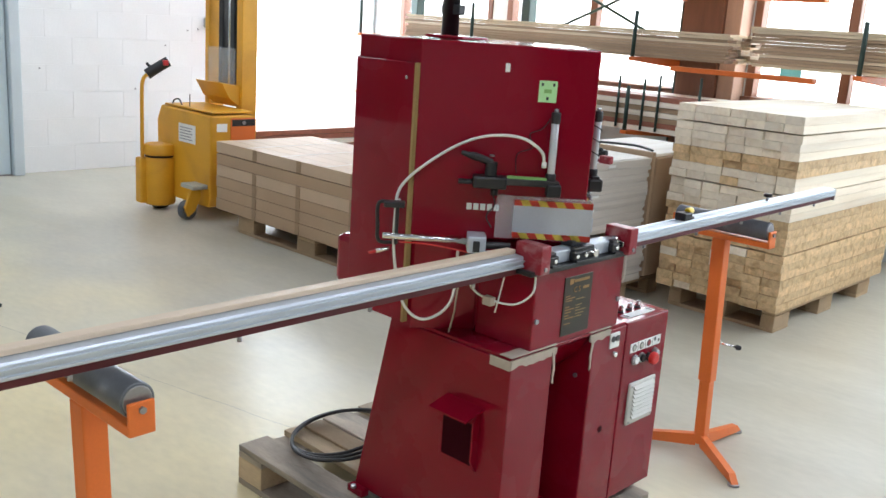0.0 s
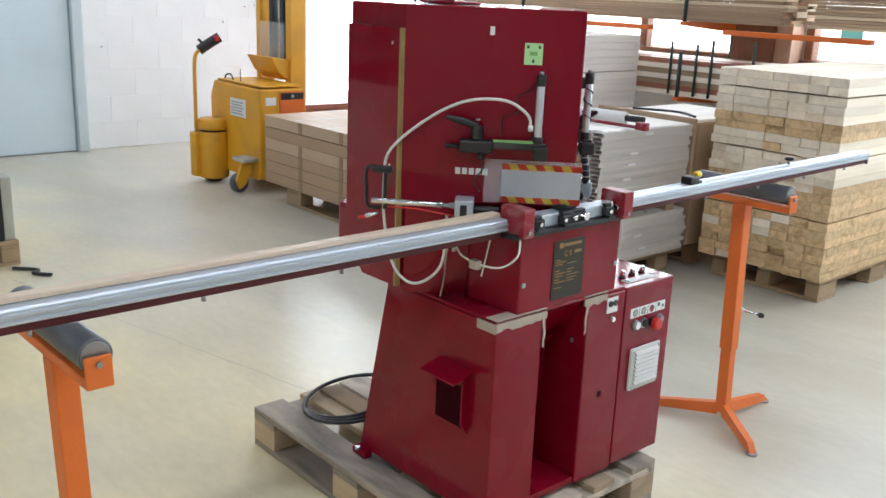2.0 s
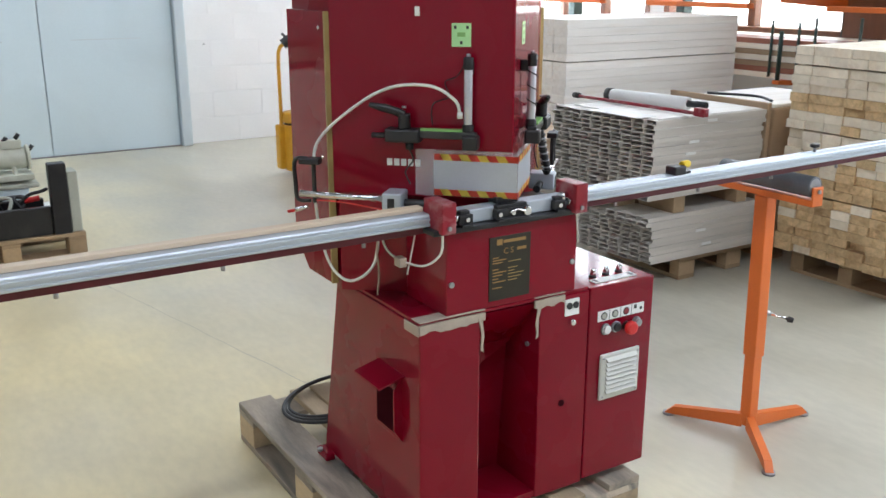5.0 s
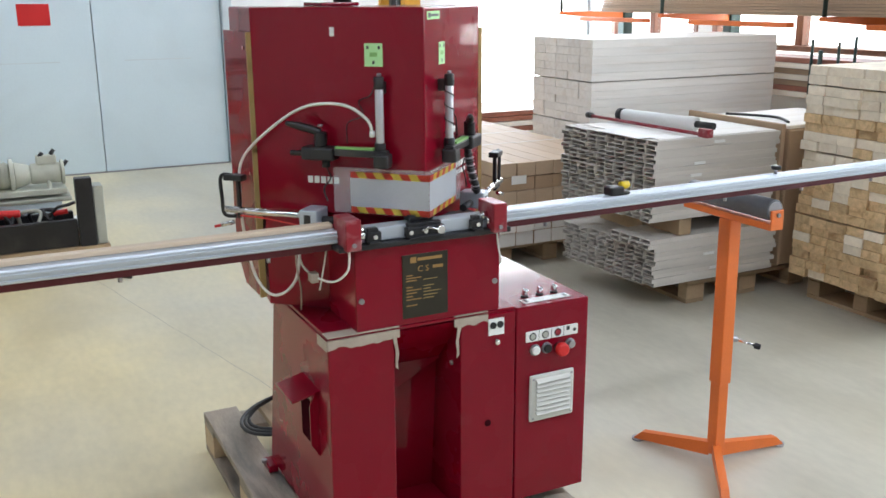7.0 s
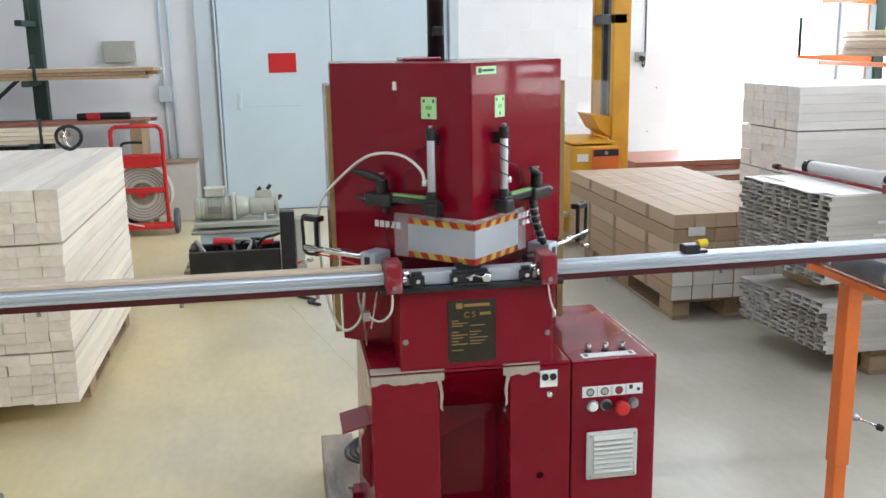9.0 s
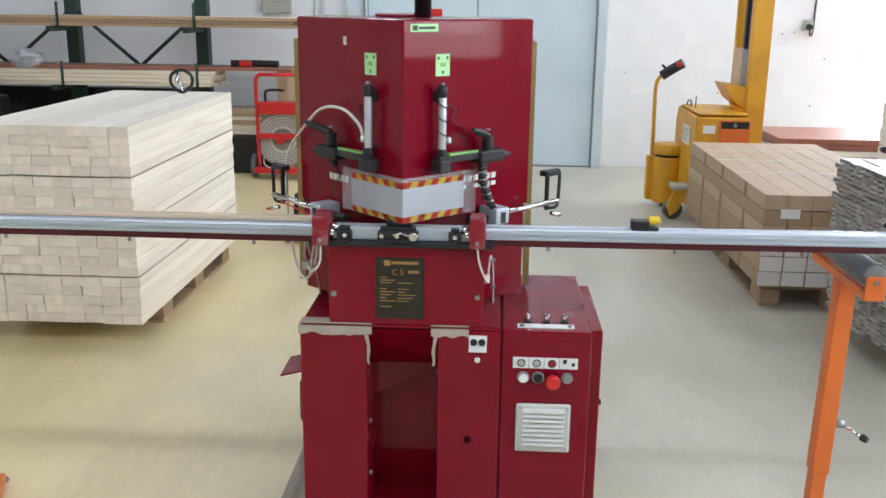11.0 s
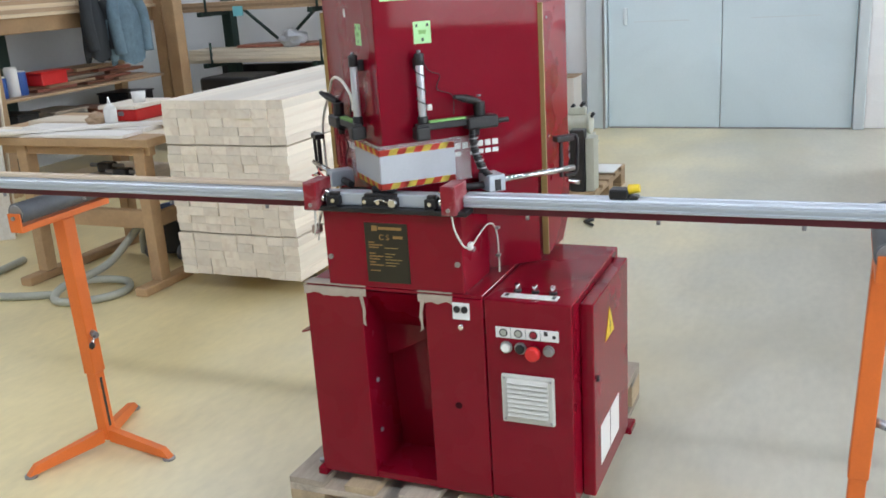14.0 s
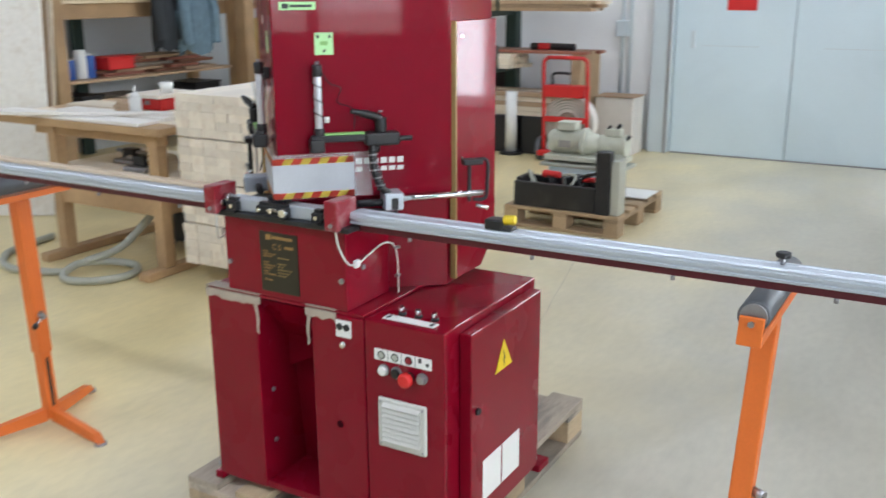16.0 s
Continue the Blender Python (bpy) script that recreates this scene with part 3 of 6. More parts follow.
for s in (-1, 1):
    y = CY + s * 0.327
    d = part("side_door", bm_prism([(-1.985, 0.86), (-1.985, 1.49), (-1.752, 1.49), (-1.752, 0.78), (-1.90, 0.78)], min(y, y + s * 0.016), max(y, y + s * 0.016), 0.002, axis="y"), RED, saw)
    part("brass_edge", bm_box((-1.752, min(y, y + s * 0.017), 0.78), (-1.744, max(y, y + s * 0.017), 1.49)), BRASS, d, "dull brass edge strip")
    for z in (1.45, 1.12):
        part("screw", bm_rod((-1.78, y + s * 0.016, z), (-1.78, y + s * 0.019, z), 0.005, seg=8), CHROME, d)


def on_face(s, a, h, out=0.0):
    """A place on the housing's 45 degree face: a metres from the ridge, at height h."""
    q = math.sqrt(0.5)
    return Vector((-1.41 - a * q + out * q, CY + s * (a * q + out * q), h))


def face_matrix(s, a, h, out=0.001):
    return Matrix.Translation(on_face(s, a, h, out)) @ Euler((radians(90), 0, radians(90 + s * 45))).to_matrix().to_4x4()


def face_box(s, a0, a1, h0, h1, t0, t1, bevel=0.0):
    own = bm_box((a0, h0, t0), (a1, h1, t1), bevel)
    m = Matrix.Translation(on_face(s, 0, 0)) @ Euler((radians(90), 0, radians(90 + s * 45))).to_matrix().to_4x4()
    own.transform(m @ Matrix.Diagonal((s, 1, 1, 1)))
    return own


for s in (-1, 1):
    lab = part("green_label", face_box(s, 0.108, 0.156, 1.41, 1.466, 0, 0.001), GREEN, saw, "pale green instruction label")
    for u, h in ((0.117, 1.456), (0.147, 1.456), (0.132, 1.420)):
        part("print", face_box(s, u - 0.003, u + 0.003, h - 0.004, h + 0.004, 0.001, 0.0015), INK, lab)
    part("print", face_box(s, 0.122, 0.142, 1.434, 1.444, 0.001, 0.0015), GREEN_TRIM, lab)
    # pneumatic cylinder
    c = on_face(s, 0.108, 0, 0.028)
    cy = part("cylinder", bm_rod((c.x, c.y, 1.222), (c.x, c.y, 1.362), 0.0105, bevel=0.001), SATIN, saw, "slim aluminium pneumatic cylinder")
    part("end_cap", bm_rod((c.x, c.y, 1.358), (c.x, c.y, 1.388), 0.0128, bevel=0.003), BLACK, cy)
    part("end_cap", bm_rod((c.x, c.y, 1.200), (c.x, c.y, 1.226), 0.0140, bevel=0.003), BLACK, cy)
    part("bracket", face_box(s, 0.099, 0.117, 1.345, 1.375, 0.0, 0.018, 0.003), BLACK, cy)
    turns = [(c.x + 0.0125 * math.cos(k * 0.9), c.y + 0.0125 * math.sin(k * 0.9), 1.375 - 0.0052 * k) for k in range(27)]
    if s > 0:
        part("wound_cable", bm_tube(turns, 0.0016, 6, steps=3), BLACK, cy)
    part("end_nut", bm_rod((c.x, c.y, 1.388), (c.x, c.y, 1.396), 0.006, seg=6), STEEL, cy)
    part("fitting", bm_rod(on_face(s, 0.128, 1.24, 0.03), on_face(s, 0.128, 1.255, 0.03), 0.007), WHITE, cy)
    # hold-down arm
    arm = part("clamp_arm", face_box(s, 0.085, 0.24, 1.19, 1.208, 0.022, 0.046, 0.003), BLACK_STEEL, saw, "black hold-down clamp arm")
    part("arm_block", face_box(s, 0.225, 0.315, 1.178, 1.212, 0.012, 0.056, 0.006), BLACK, arm)
    part("arm_rod", bm_rod(on_face(s, 0.30, 1.192, 0.034), on_face(s, 0.352, 1.192, 0.034), 0.007), BLACK_STEEL, arm)
    part("arm_foot", face_box(s, 0.080, 0.118, 1.165, 1.20, 0.015, 0.055, 0.005), BLACK, arm)
    part("green_rail", face_box(s, 0.12, 0.225, 1.2085, 1.214, 0.028, 0.044), GREEN_TRIM, arm, "green painted guide strip")
    part("lever", bm_tube([on_face(s, 0.268, 1.212, 0.034), on_face(s, 0.268, 1.248, 0.034)], 0.016, 12), BLACK, arm)
    part("lever_grip", bm_tube([on_face(s, 0.268, 1.246, 0.034), on_face(s, 0.268 - s * 0.025, 1.256, 0.042), on_face(s, 0.268 - s * 0.052, 1.264, 0.052)], 0.0105, 10), BLACK, arm)
    part("grip_tip", bm_rod(on_face(s, 0.268 - s * 0.050, 1.2635, 0.0515), on_face(s, 0.268 - s * 0.082, 1.272, 0.062), 0.0100, 0.0055, bevel=0.002), BLACK, arm)
    part("axle_screw", bm_rod(on_face(s, 0.268, 1.262, 0.034), on_face(s, 0.268, 1.267, 0.034), 0.007, seg=6), STEEL, arm)
    part("knob", bm_rod(on_face(s, 0.255, 1.178, 0.034), on_face(s, 0.255, 1.160, 0.034), 0.010), BLACK, arm)
    # cross rod with its block and the U handle
    h = 1.035
    blk = part("guide_block", face_box(s, 0.268, 0.318, 1.006, 1.052, 0.005, 0.075, 0.004), ALU, saw, "grey clamp block")
    part("slot", face_box(s, 0.285, 0.303, 1.01, 1.040, 0.0745, 0.0765), INK, blk)
    rod = part("guide_rod", bm_rod(on_face(s, 0.318, 1.032, 0.05), on_face(s, 0.545, 1.035, 0.05), 0.0085), CHROME, saw, "chrome guide rod")
    part("rail", bm_rod(on_face(s, 0.20, 1.022, 0.036), on_face(s, 0.30, 1.022, 0.036), 0.010), BLACK_STEEL, rod)
    a = 0.53
    U = [on_face(s, a - 0.02, 1.12, 0.04), on_face(s, a + 0.028, 1.122, 0.04), on_face(s, a + 0.030, 1.06, 0.04), on_face(s, a + 0.025, 1.018, 0.04), on_face(s, a - 0.01, 1.015, 0.04)]
    hd = part("handle", bm_tube(U, 0.0052, 8, steps=5), BLACK, saw, "black U-shaped handle")
    part("handle_bar", face_box(s, a - 0.026, a - 0.016, 1.01, 1.125, 0.034, 0.046, 0.003), BLACK, hd)
    part("handle_cap", face_box(s, a - 0.04, a + 0.015, 1.112, 1.128, 0.025, 0.055, 0.003), BLACK, hd)
    part("spring_pin", bm_rod(on_face(s, a - 0.005, 1.0, 0.045), on_face(s, a + 0.03, 0.99, 0.05), 0.006), CHROME, hd)
    if s < 0:
        part("pin_tip", bm_rod(on_face(s, a + 0.03, 0.99, 0.05), on_face(s, a + 0.05, 0.985, 0.052), 0.004), BRIGHT_RED, hd)
# pressed label strips
for i in range(5):
    part("white_marker", face_box(-1, 0.236 + i * 0.0185, 0.250 + i * 0.0185, 1.110, 1.128, 0, 0.001), WHITE, saw, "white pressed marker")
for r_, h0 in ((0, 1.122), (1, 1.102)):
    for i in range(6):
        if not (r_ and i in (1,)):
            part("white_marker", face_box(1, 0.205 + i * 0.0225, 0.222 + i * 0.0225, h0, h0 + (0.016 if not r_ else 0.012), 0, 0.001), WHITE, saw, "white pressed marker")
part("white_tag", face_box(-1, 0.236, 0.248, 1.482, 1.504, 0, 0.002), WHITE, saw, "small white tag")
lab = part("name_label", face_box(1, 0.022, 0.115, 1.522, 1.542, 0, 0.001), GREEN, saw, "pale green name label")
part("print", face_box(1, 0.030, 0.046, 1.526, 1.538, 0.001, 0.0015), INK, lab)
part("print", face_box(1, 0.050, 0.105, 1.529, 1.535, 0.001, 0.0015), INK, lab)
part("exhaust_pipe", bm_rod((-1.97, 2.155, 1.552), (-1.97, 2.155, 2.6), 0.026), BLACK_STEEL, saw, "black upright pipe behind the housing")
part("pipe_clamp", bm_box((-2.0, 2.14, 1.62), (-1.925, 2.17, 1.65), 0.004), BLACK, saw)
part("top_lid", bm_box((-1.95, 2.03, 1.5525), (-1.80, 2.14, 1.562), 0.003), RED, saw)
# clear blade guard with reflective tape
for s in (-1, 1):
    g = part("guard_pane", face_box(s, -0.0119, 0.245, 1.04, 1.158, 0.012, 0.015), CLEAR, saw, "clear acrylic blade guard")
    part("foil_panel", face_box(s, -0.0150, 0.198, 1.057, 1.133, 0.0155, 0.0165), FOIL, g, "grey foil panel")
    for h0 in (1.132, 1.042):
        for i in range(9):
            own = bmesh.new()
            u0, u1 = -0.0165 + i * 0.0236, 0.0071 + i * 0.0236
            k = 0.010
            m = Matrix.Translation(on_face(s, 0, 0)) @ Euler((radians(90), 0, radians(90 + s * 45))).to_matrix().to_4x4() @ Matrix.Diagonal((s, 1, 1, 1))
            vs = [own.verts.new(m @ Vector(c)) for c in ((u0, h0, 0.017), (u1, h0, 0.017), (u1 + (k if i < 8 else 0), h0 + 0.016, 0.017), (u0 + (k if i else 0), h0 + 0.016, 0.017))]
            f = own.faces.new(vs)
            bmesh.ops.solidify(own, geom=[f], thickness=0.0008)
            part("tape_stripe", own, REFL_Y if i % 2 else REFL_R, g)
# table, stops and blocks
part("table_edge", bm_box((-1.62, 1.905, 0.979), (-1.385, 2.385, 0.993), 0.003), BLACK_STEEL, saw, "black steel saw table")
part("table_rail", bm_box((-1.452, 1.965, 0.9935), (-1.405, 2.325, 1.028), 0.003), ALU, saw, "short aluminium fence")
for y0 in (1.918, 2.323):
    rb = part("stop_block", bm_box((-1.455, y0, 0.985), (-1.368, y0 + 0.040, 1.062), 0.003), RED_BLOCK, saw, "chipped red stop block")
    part("bolt", bm_rod((-1.368, y0 + 0.02, 1.0), (-1.364, y0 + 0.02, 1.0), 0.006, seg=6), STEEL, rb)
    part("bolt", bm_rod((-1.41, y0 + (0.04 if y0 < 2 else 0.0), 1.025), (-1.41, y0 + (0.062 if y0 < 2 else -0.022), 1.025), 0.012), CHROME, rb)
for y0, y1, sockets in ((1.978, 2.018, (2.000,)), (2.085, 2.190, (2.096, 2.136)), (2.268, 2.302, (2.285,))):
    own = bm_box((-1.404, y0, 0.997), (-1.386, y1, 1.022), 0.003)
    bm_box((-1.410, y0 + 0.006, 1.020), (-1.392, y1 - 0.006, 1.031), 0.002, bm=own)
    bm_box((-1.388, y0 + 0.004, 0.993), (-1.378, y1 - 0.004, 1.000), 0.002, bm=own)
    clip = part("stop_clip", own, BLACK_STEEL, saw, "black fence clip")
    for y in sockets:
        part("socket_screw", bm_rod((-1.3865, y, 1.010), (-1.381, y, 1.010), 0.0062, seg=6), CHROME, clip)
part("clip_lever", bm_tube([(-1.383, 2.125, 1.012), (-1.379, 2.145, 1.019), (-1.379, 2.162, 1.014), (-1.382, 2.176, 1.011)], 0.0028, 6), CHROME, saw)
for y in (1.960, 2.312):
    part("clamp_nut", bm_rod((-1.392, y, 1.016), (-1.392, y + 0.012, 1.016), 0.011, seg=6, bevel=0.001), CHROME, saw)
for y in (2.04, 2.225):
    part("table_slot", bm_box((-1.3855, y, 0.9845), (-1.3845, y + 0.022, 0.9885)), INK, saw)
part("clip_roller", bm_rod((-1.392, 2.178, 1.010), (-1.378, 2.178, 1.010), 0.012, bevel=0.002), CHROME, saw)
part("blade_head", bm_box((-1.452, 2.105, 1.029), (-1.412, 2.172, 1.046), 0.004), BLACK_STEEL, saw, "black blade slot block")
# hoses
part("white_hose", bm_tube([on_face(-1, 0.128, 1.25, 0.03), on_face(-1, 0.14, 1.285, 0.035), on_face(-1, 0.20, 1.318, 0.04), on_face(-1, 0.30, 1.312, 0.035), on_face(-1, 0.40, 1.26, 0.022), on_face(-1, 0.50, 1.17, 0.022),
                            on_face(-1, 0.515, 1.08, 0.022), on_face(-1, 0.51, 0.96, 0.022), on_face(-1, 0.48, 0.84, 0.022), on_face(-1, 0.42, 0.80, 0.03), on_face(-1, 0.35, 0.86, 0.04), on_face(-1, 0.34, 1.00, 0.03)], 0.0041, 8), WHITE_TUBE, saw, "white pneumatic hose")
part("white_hose", bm_tube([(-1.395, 1.935, 0.985), (-1.397, 1.930, 0.93), (-1.44, 1.90, 0.895), (-1.53, 1.865, 0.91), (-1.58, 1.86, 0.965)], 0.003, 8), WHITE_TUBE, saw, "thin white hose")
part("brown_cord", bm_tube([(-1.58, 1.86, 0.965), (-1.60, 1.865, 0.90), (-1.62, 1.88, 0.83), (-1.64, 1.885, 0.765)], 0.0026, 6), TAPE, saw, "faded brownish cord")
part("hose_tag", bm_box((-1.51, 1.865, 0.884), (-1.48, 1.885, 0.908), 0.002), TAPE, saw)
part("white_hose", bm_tube([(-1.388, 2.343, 0.985), (-1.390, 2.350, 0.94), (-1.405, 2.366, 0.896), (-1.44, 2.372, 0.886), (-1.49, 2.374, 0.900), (-1.55, 2.377, 0.915), (-1.592, 2.381, 0.905), (-1.606, 2.386, 0.87), (-1.607, 2.388, 0.80), (-1.607, 2.388, 0.763)], 0.0026, 8), WHITE_TUBE, saw, "thin white hose")
part("hose_tie", bm_box((-1.446, 2.3665, 0.878), (-1.426, 2.3775, 0.898), 0.002), WHITE, saw, "white hose tie")
for z in (0.89, 0.81):
    part("hose_clip", bm_box((-1.612, 2.381, z), (-1.598, 2.394, z + 0.006), 0.001), STEEL, saw)
part("bolt", bm_rod((-1.475, 2.362, 0.868), (-1.475, 2.368, 0.868), 0.0075, seg=10), STEEL, saw)
part("ribbed_hose", bm_tube([on_face(1, 0.245, 1.18, 0.035), on_face(1, 0.245, 1.12, 0.045), on_face(1, 0.262, 1.07, 0.055), on_face(1, 0.285, 1.045, 0.05)], 0.010, 10), BLACK, saw, "black ribbed hose")
for i in range(11):
    u = i / 10
    p = on_face(1, 0.245 + 0.03 * max(0, u - 0.4), 1.165 - 0.10 * u, 0.038 + 0.016 * u)
    part("hose_ring", bm_rod(p, p + Vector((0, 0.0005, -0.004)), 0.0128, seg=10), STEEL if i % 2 else BLACK, saw)
for s in (-1, 1):
    part("thin_cable", bm_tube([on_face(s, 0.12, 1.37, 0.02), on_face(s, 0.14, 1.34, 0.01), on_face(s, 0.17, 1.325, 0.01), on_face(s, 0.16, 1.29, 0.01), on_face(s, 0.20, 1.27, 0.015), on_face(s, 0.20, 1.22, 0.02)], 0.0014, 6), BLACK, saw)
    if s < 0:
        part("red_air_line", bm_tube([on_face(s, 0.50, 1.020, 0.052), on_face(s, 0.43, 1.022, 0.066), on_face(s, 0.36, 1.012, 0.060), on_face(s, 0.31, 1.000, 0.045)], 0.0022, 6), BRIGHT_RED, saw, "thin red air line")
    part("thin_cable", bm_tube([on_face(s, 0.26, 1.165, 0.03), on_face(s, 0.25, 1.13, 0.02), on_face(s, 0.27, 1.10, 0.02), on_face(s, 0.255, 1.07, 0.03)], 0.002, 6), BLACK, saw)

# ---- long aluminium fences ----
def fence(y0, y1, group):
    f = thing("aluminium_fence", (-1.45, y0, 0.985), "long ribbed aluminium fence profile on a dark red steel rail", "saw fence", group)
    lift = lambda pts: [(x, z - 0.010) for x, z in pts]
    profile = lift([(-1.475, 1.006), (-1.424, 1.006), (-1.421, 1.008), (-1.421, 1.013), (-1.425, 1.014), (-1.425, 1.020), (-1.421, 1.021), (-1.421, 1.026), (-1.425, 1.027),
                    (-1.425, 1.032), (-1.428, 1.036), (-1.455, 1.037), (-1.457, 1.034), (-1.462, 1.034), (-1.464, 1.037), (-1.475, 1.036)])
    part("profile", bm_prism(profile, y0, y1, axis="y"), ALU, f)
    part("rail", bm_box((-1.478, y0, 0.976), (-1.436, y1, 0.995), 0.002), RED_DARK, f, "dark red steel rail")
    n = int((y1 - y0) / 0.33)
    for i in range(n):
        y = y0 + (i + 0.5) * (y1 - y0) / n
        part("bolt", bm_rod((-1.442, y, 0.965), (-1.442, y, 0.977), 0.005, seg=8), STEEL, f)
    return f
fence(0.22, 1.917, "saw fences")
fr = fence(2.364, 4.015, "saw fences")
fr.rotation_euler = (0, 0, radians(1.2))
part("end_plate", bm_box((-1.474, 4.0155, 0.977), (-1.425, 4.019, 1.024)), STEEL, fr)
solid("wood_batten", bm_box((-1.482, 0.215, 1.0275), (-1.452, 1.916, 1.039), 0.002), BATTEN, "pale wooden batten lying along the aluminium fence", "batten")
stop = thing("length_stop", (-1.46, 2.80, 1.0265), "black length stop with a yellow knob on the fence", "length stop")
part("body", bm_box((-1.475, 2.742, 1.0272), (-1.435, 2.788, 1.052), 0.004), BLACK, stop)
part("slide", bm_box((-1.470, 2.788, 1.0272), (-1.440, 2.812, 1.036), 0.003), BLACK_STEEL, stop)
part("knob", bm_rod((-1.455, 2.786, 1.050), (-1.455, 2.815, 1.054), 0.0125, 0.0105, bevel=0.003), YELLOW_BRIGHT, stop, "yellow clamping knob")
st2 = thing("fence_clamp", (-1.475, 3.41, 1.0265), "black star knob clamp on the fence", "clamp")
part("stem", bm_rod((-1.475, 3.41, 1.0272), (-1.475, 3.41, 1.042), 0.005), STEEL, st2)
part("knob", bm_rod((-1.475, 3.41, 1.042), (-1.475, 3.41, 1.054), 0.016, seg=7, bevel=0.003), BLACK, st2)

# ---- roller stands ----
def roller_stand(m, label, lean=0.0, over=0.0):
    r = thing("roller_stand", (0, 0, 0), label, "roller stand", "roller stands")
    post = part("post", bm_box((-0.027, -0.025, 0.29), (0.027, 0.025, 0.86), 0.004), ORANGE, r)
    part("lower_post", bm_box((-0.022, -0.021, 0.03), (0.022, 0.021, 0.45), 0.003), ORANGE, r)
    part("slot", bm_box((-0.006, 0.0208, 0.08), (0.006, 0.0216, 0.27)), INK, r)
    part("cross_bar", bm_box((-0.20, -0.026, 0.861), (0.20, 0.026, 0.883), 0.003), ORANGE, r)
    for s in (-1, 1):
        part("end_bracket", bm_box((s * 0.20 - 0.004, -0.026, 0.861), (s * 0.20 + 0.004, 0.026, 0.925), 0.003), ORANGE, r)
        part("axle_nut", bm_rod((s * 0.204, 0, 0.91), (s * 0.210, 0, 0.91), 0.007, seg=6), STEEL, r)
    roll = part("roller", bm_rod((-0.190, 0, 0.922), (0.190, 0, 0.922), 0.034, seg=28, bevel=0.003), RUBBER, r, "grey rubber roller")
    for s in (-1, 1):
        part("end_ring", bm_rod((s * 0.1895, 0, 0.922), (s * 0.1915, 0, 0.922), 0.029, 0.027, 24), STEEL, roll)
    part("axle", bm_rod((-0.198, 0, 0.91), (0.198, 0, 0.91), 0.008), CHROME, roll)
    for a in (LEGS):
        d = Vector((math.cos(radians(a)), math.sin(radians(a)), 0))
        n = Vector((-d.y, d.x, 0))
        own = bmesh.new()
        pts = [(0.02, 0.070), (0.02, 0.022), (0.270, 0.008), (0.302, 0.008), (0.270, 0.038)]
        A = [own.verts.new(d * u + Vector((0, 0, z)) + n * 0.014) for u, z in pts]
        B = [own.verts.new(d * u + Vector((0, 0, z)) - n * 0.013) for u, z in pts]
        own.faces.new(A)
        own.faces.new(B[::-1])
        for i in range(5):
            own.faces.new((A[i], A[(i + 1) % 5], B[(i + 1) % 5], B[i]))
        leg = part("leg", own, ORANGE, r)
        part("foot_pad", bm_rod(d * 0.290, d * 0.290 + Vector((0, 0, 0.008)), 0.022), STEEL, leg)
    part("clamp_screw", bm_rod((0, 0.0245, 0.44), (0.012, 0.052, 0.438), 0.012), STEEL, r)
    part("clamp_handle", bm_rod((0.012, 0.045, 0.438), (0.068, 0.082, 0.428), 0.0045), CHROME, r)
    part("clamp_ball", bm_rod((0.066, 0.081, 0.428), (0.083, 0.093, 0.425), 0.011, 0.009, bevel=0.003), BLACK, r)
    for ch in r.children_recursive:
        for v in ch.data.vertices:
            v.co.y -= lean * v.co.z
            v.co.x += over * v.co.z
    r.matrix_basis = m
    return r
LEGS = (-36, 88, 207)
roller_stand(pose(-1.562, 3.332, 0, 0, 0, 0), "orange steel roller stand carrying the fence's free end", -0.042, -0.060)
LEGS = (-22, 84, 202)
roller_stand(pose(-1.578, 0.850, 0, 0, 0, 1.0), "orange steel roller stand under the long fence", 0.032)

# ---- pallets ----
def pallet(name, x0, x1, y0, y1, along, material, label, group="pallets", z=0.144, fresh=None):
    """A block pallet; the deck boards run along the given axis."""
    p = thing(name, ((x0 + x1) / 2, (y0 + y1) / 2, 0), label, "pallet", group)
    def rect(a0, a1, b0, b1, z0, z1, nm):
        own = bm_box((a0, b0, z0), (a1, b1, z1), 0.003) if along == "x" else bm_box((b0, a0, z0), (b1, a1, z1), 0.003)
        part(nm, own, fresh if fresh and (nm == "block" or (nm == "deck_board" and len(p.children) in (1, 3))) else material, p)
    a0, a1, b0, b1 = (x0, x1, y0, y1) if along == "x" else (y0, y1, x0, x1)
    w = b1 - b0
    for i, f in enumerate((0.0, 0.225, 0.43, 0.635, 0.86)):
        rect(a0, a1, b0 + f * w, b0 + f * w + 0.14 * w * (1 if i in (0, 2, 4) else 0.85), z - 0.022, z, "deck_board")
    for f in (0.0, 0.44, 0.88):
        c0 = a0 + f * (a1 - a0)
        rect(c0, c0 + 0.12 * (a1 - a0), b0, b1, z - 0.044, z - 0.0225, "stringer")
        for g in (0.0, 0.43, 0.86):
            rect(c0, c0 + 0.12 * (a1 - a0), b0 + g * w, b0 + g * w + 0.14 * w, 0.022, z - 0.0445, "block")
    for g in (0.0, 0.43, 0.86):
        rect(a0, a1, b0 + g * w, b0 + g * w + 0.14 * w, 0.0, 0.0215, "runner")
    return p


pallet("pallet", -2.47, -1.365, 1.765, 2.612, "x", OLD_WOOD, "weathered grey wooden pallet under the red saw", fresh=TANPALLET)
pallet("pallet", -2.75, -2.07, 5.06, 6.50, "x", PALLET, "wooden pallet under the pine timber stack")
pallet("pallet", -3.52, -2.95, 4.40, 5.25, "x", PALLET, "wooden pallet under the pale grey profiles")
pallet("pallet", -5.62, -4.02, 3.86, 4.62, "x", PALLET, "wooden pallet under the cardboard cartons")
pallet("pallet", -5.28, -4.67, 5.02, 6.50, "y", PALLET, "wooden pallet under the tall board stack")
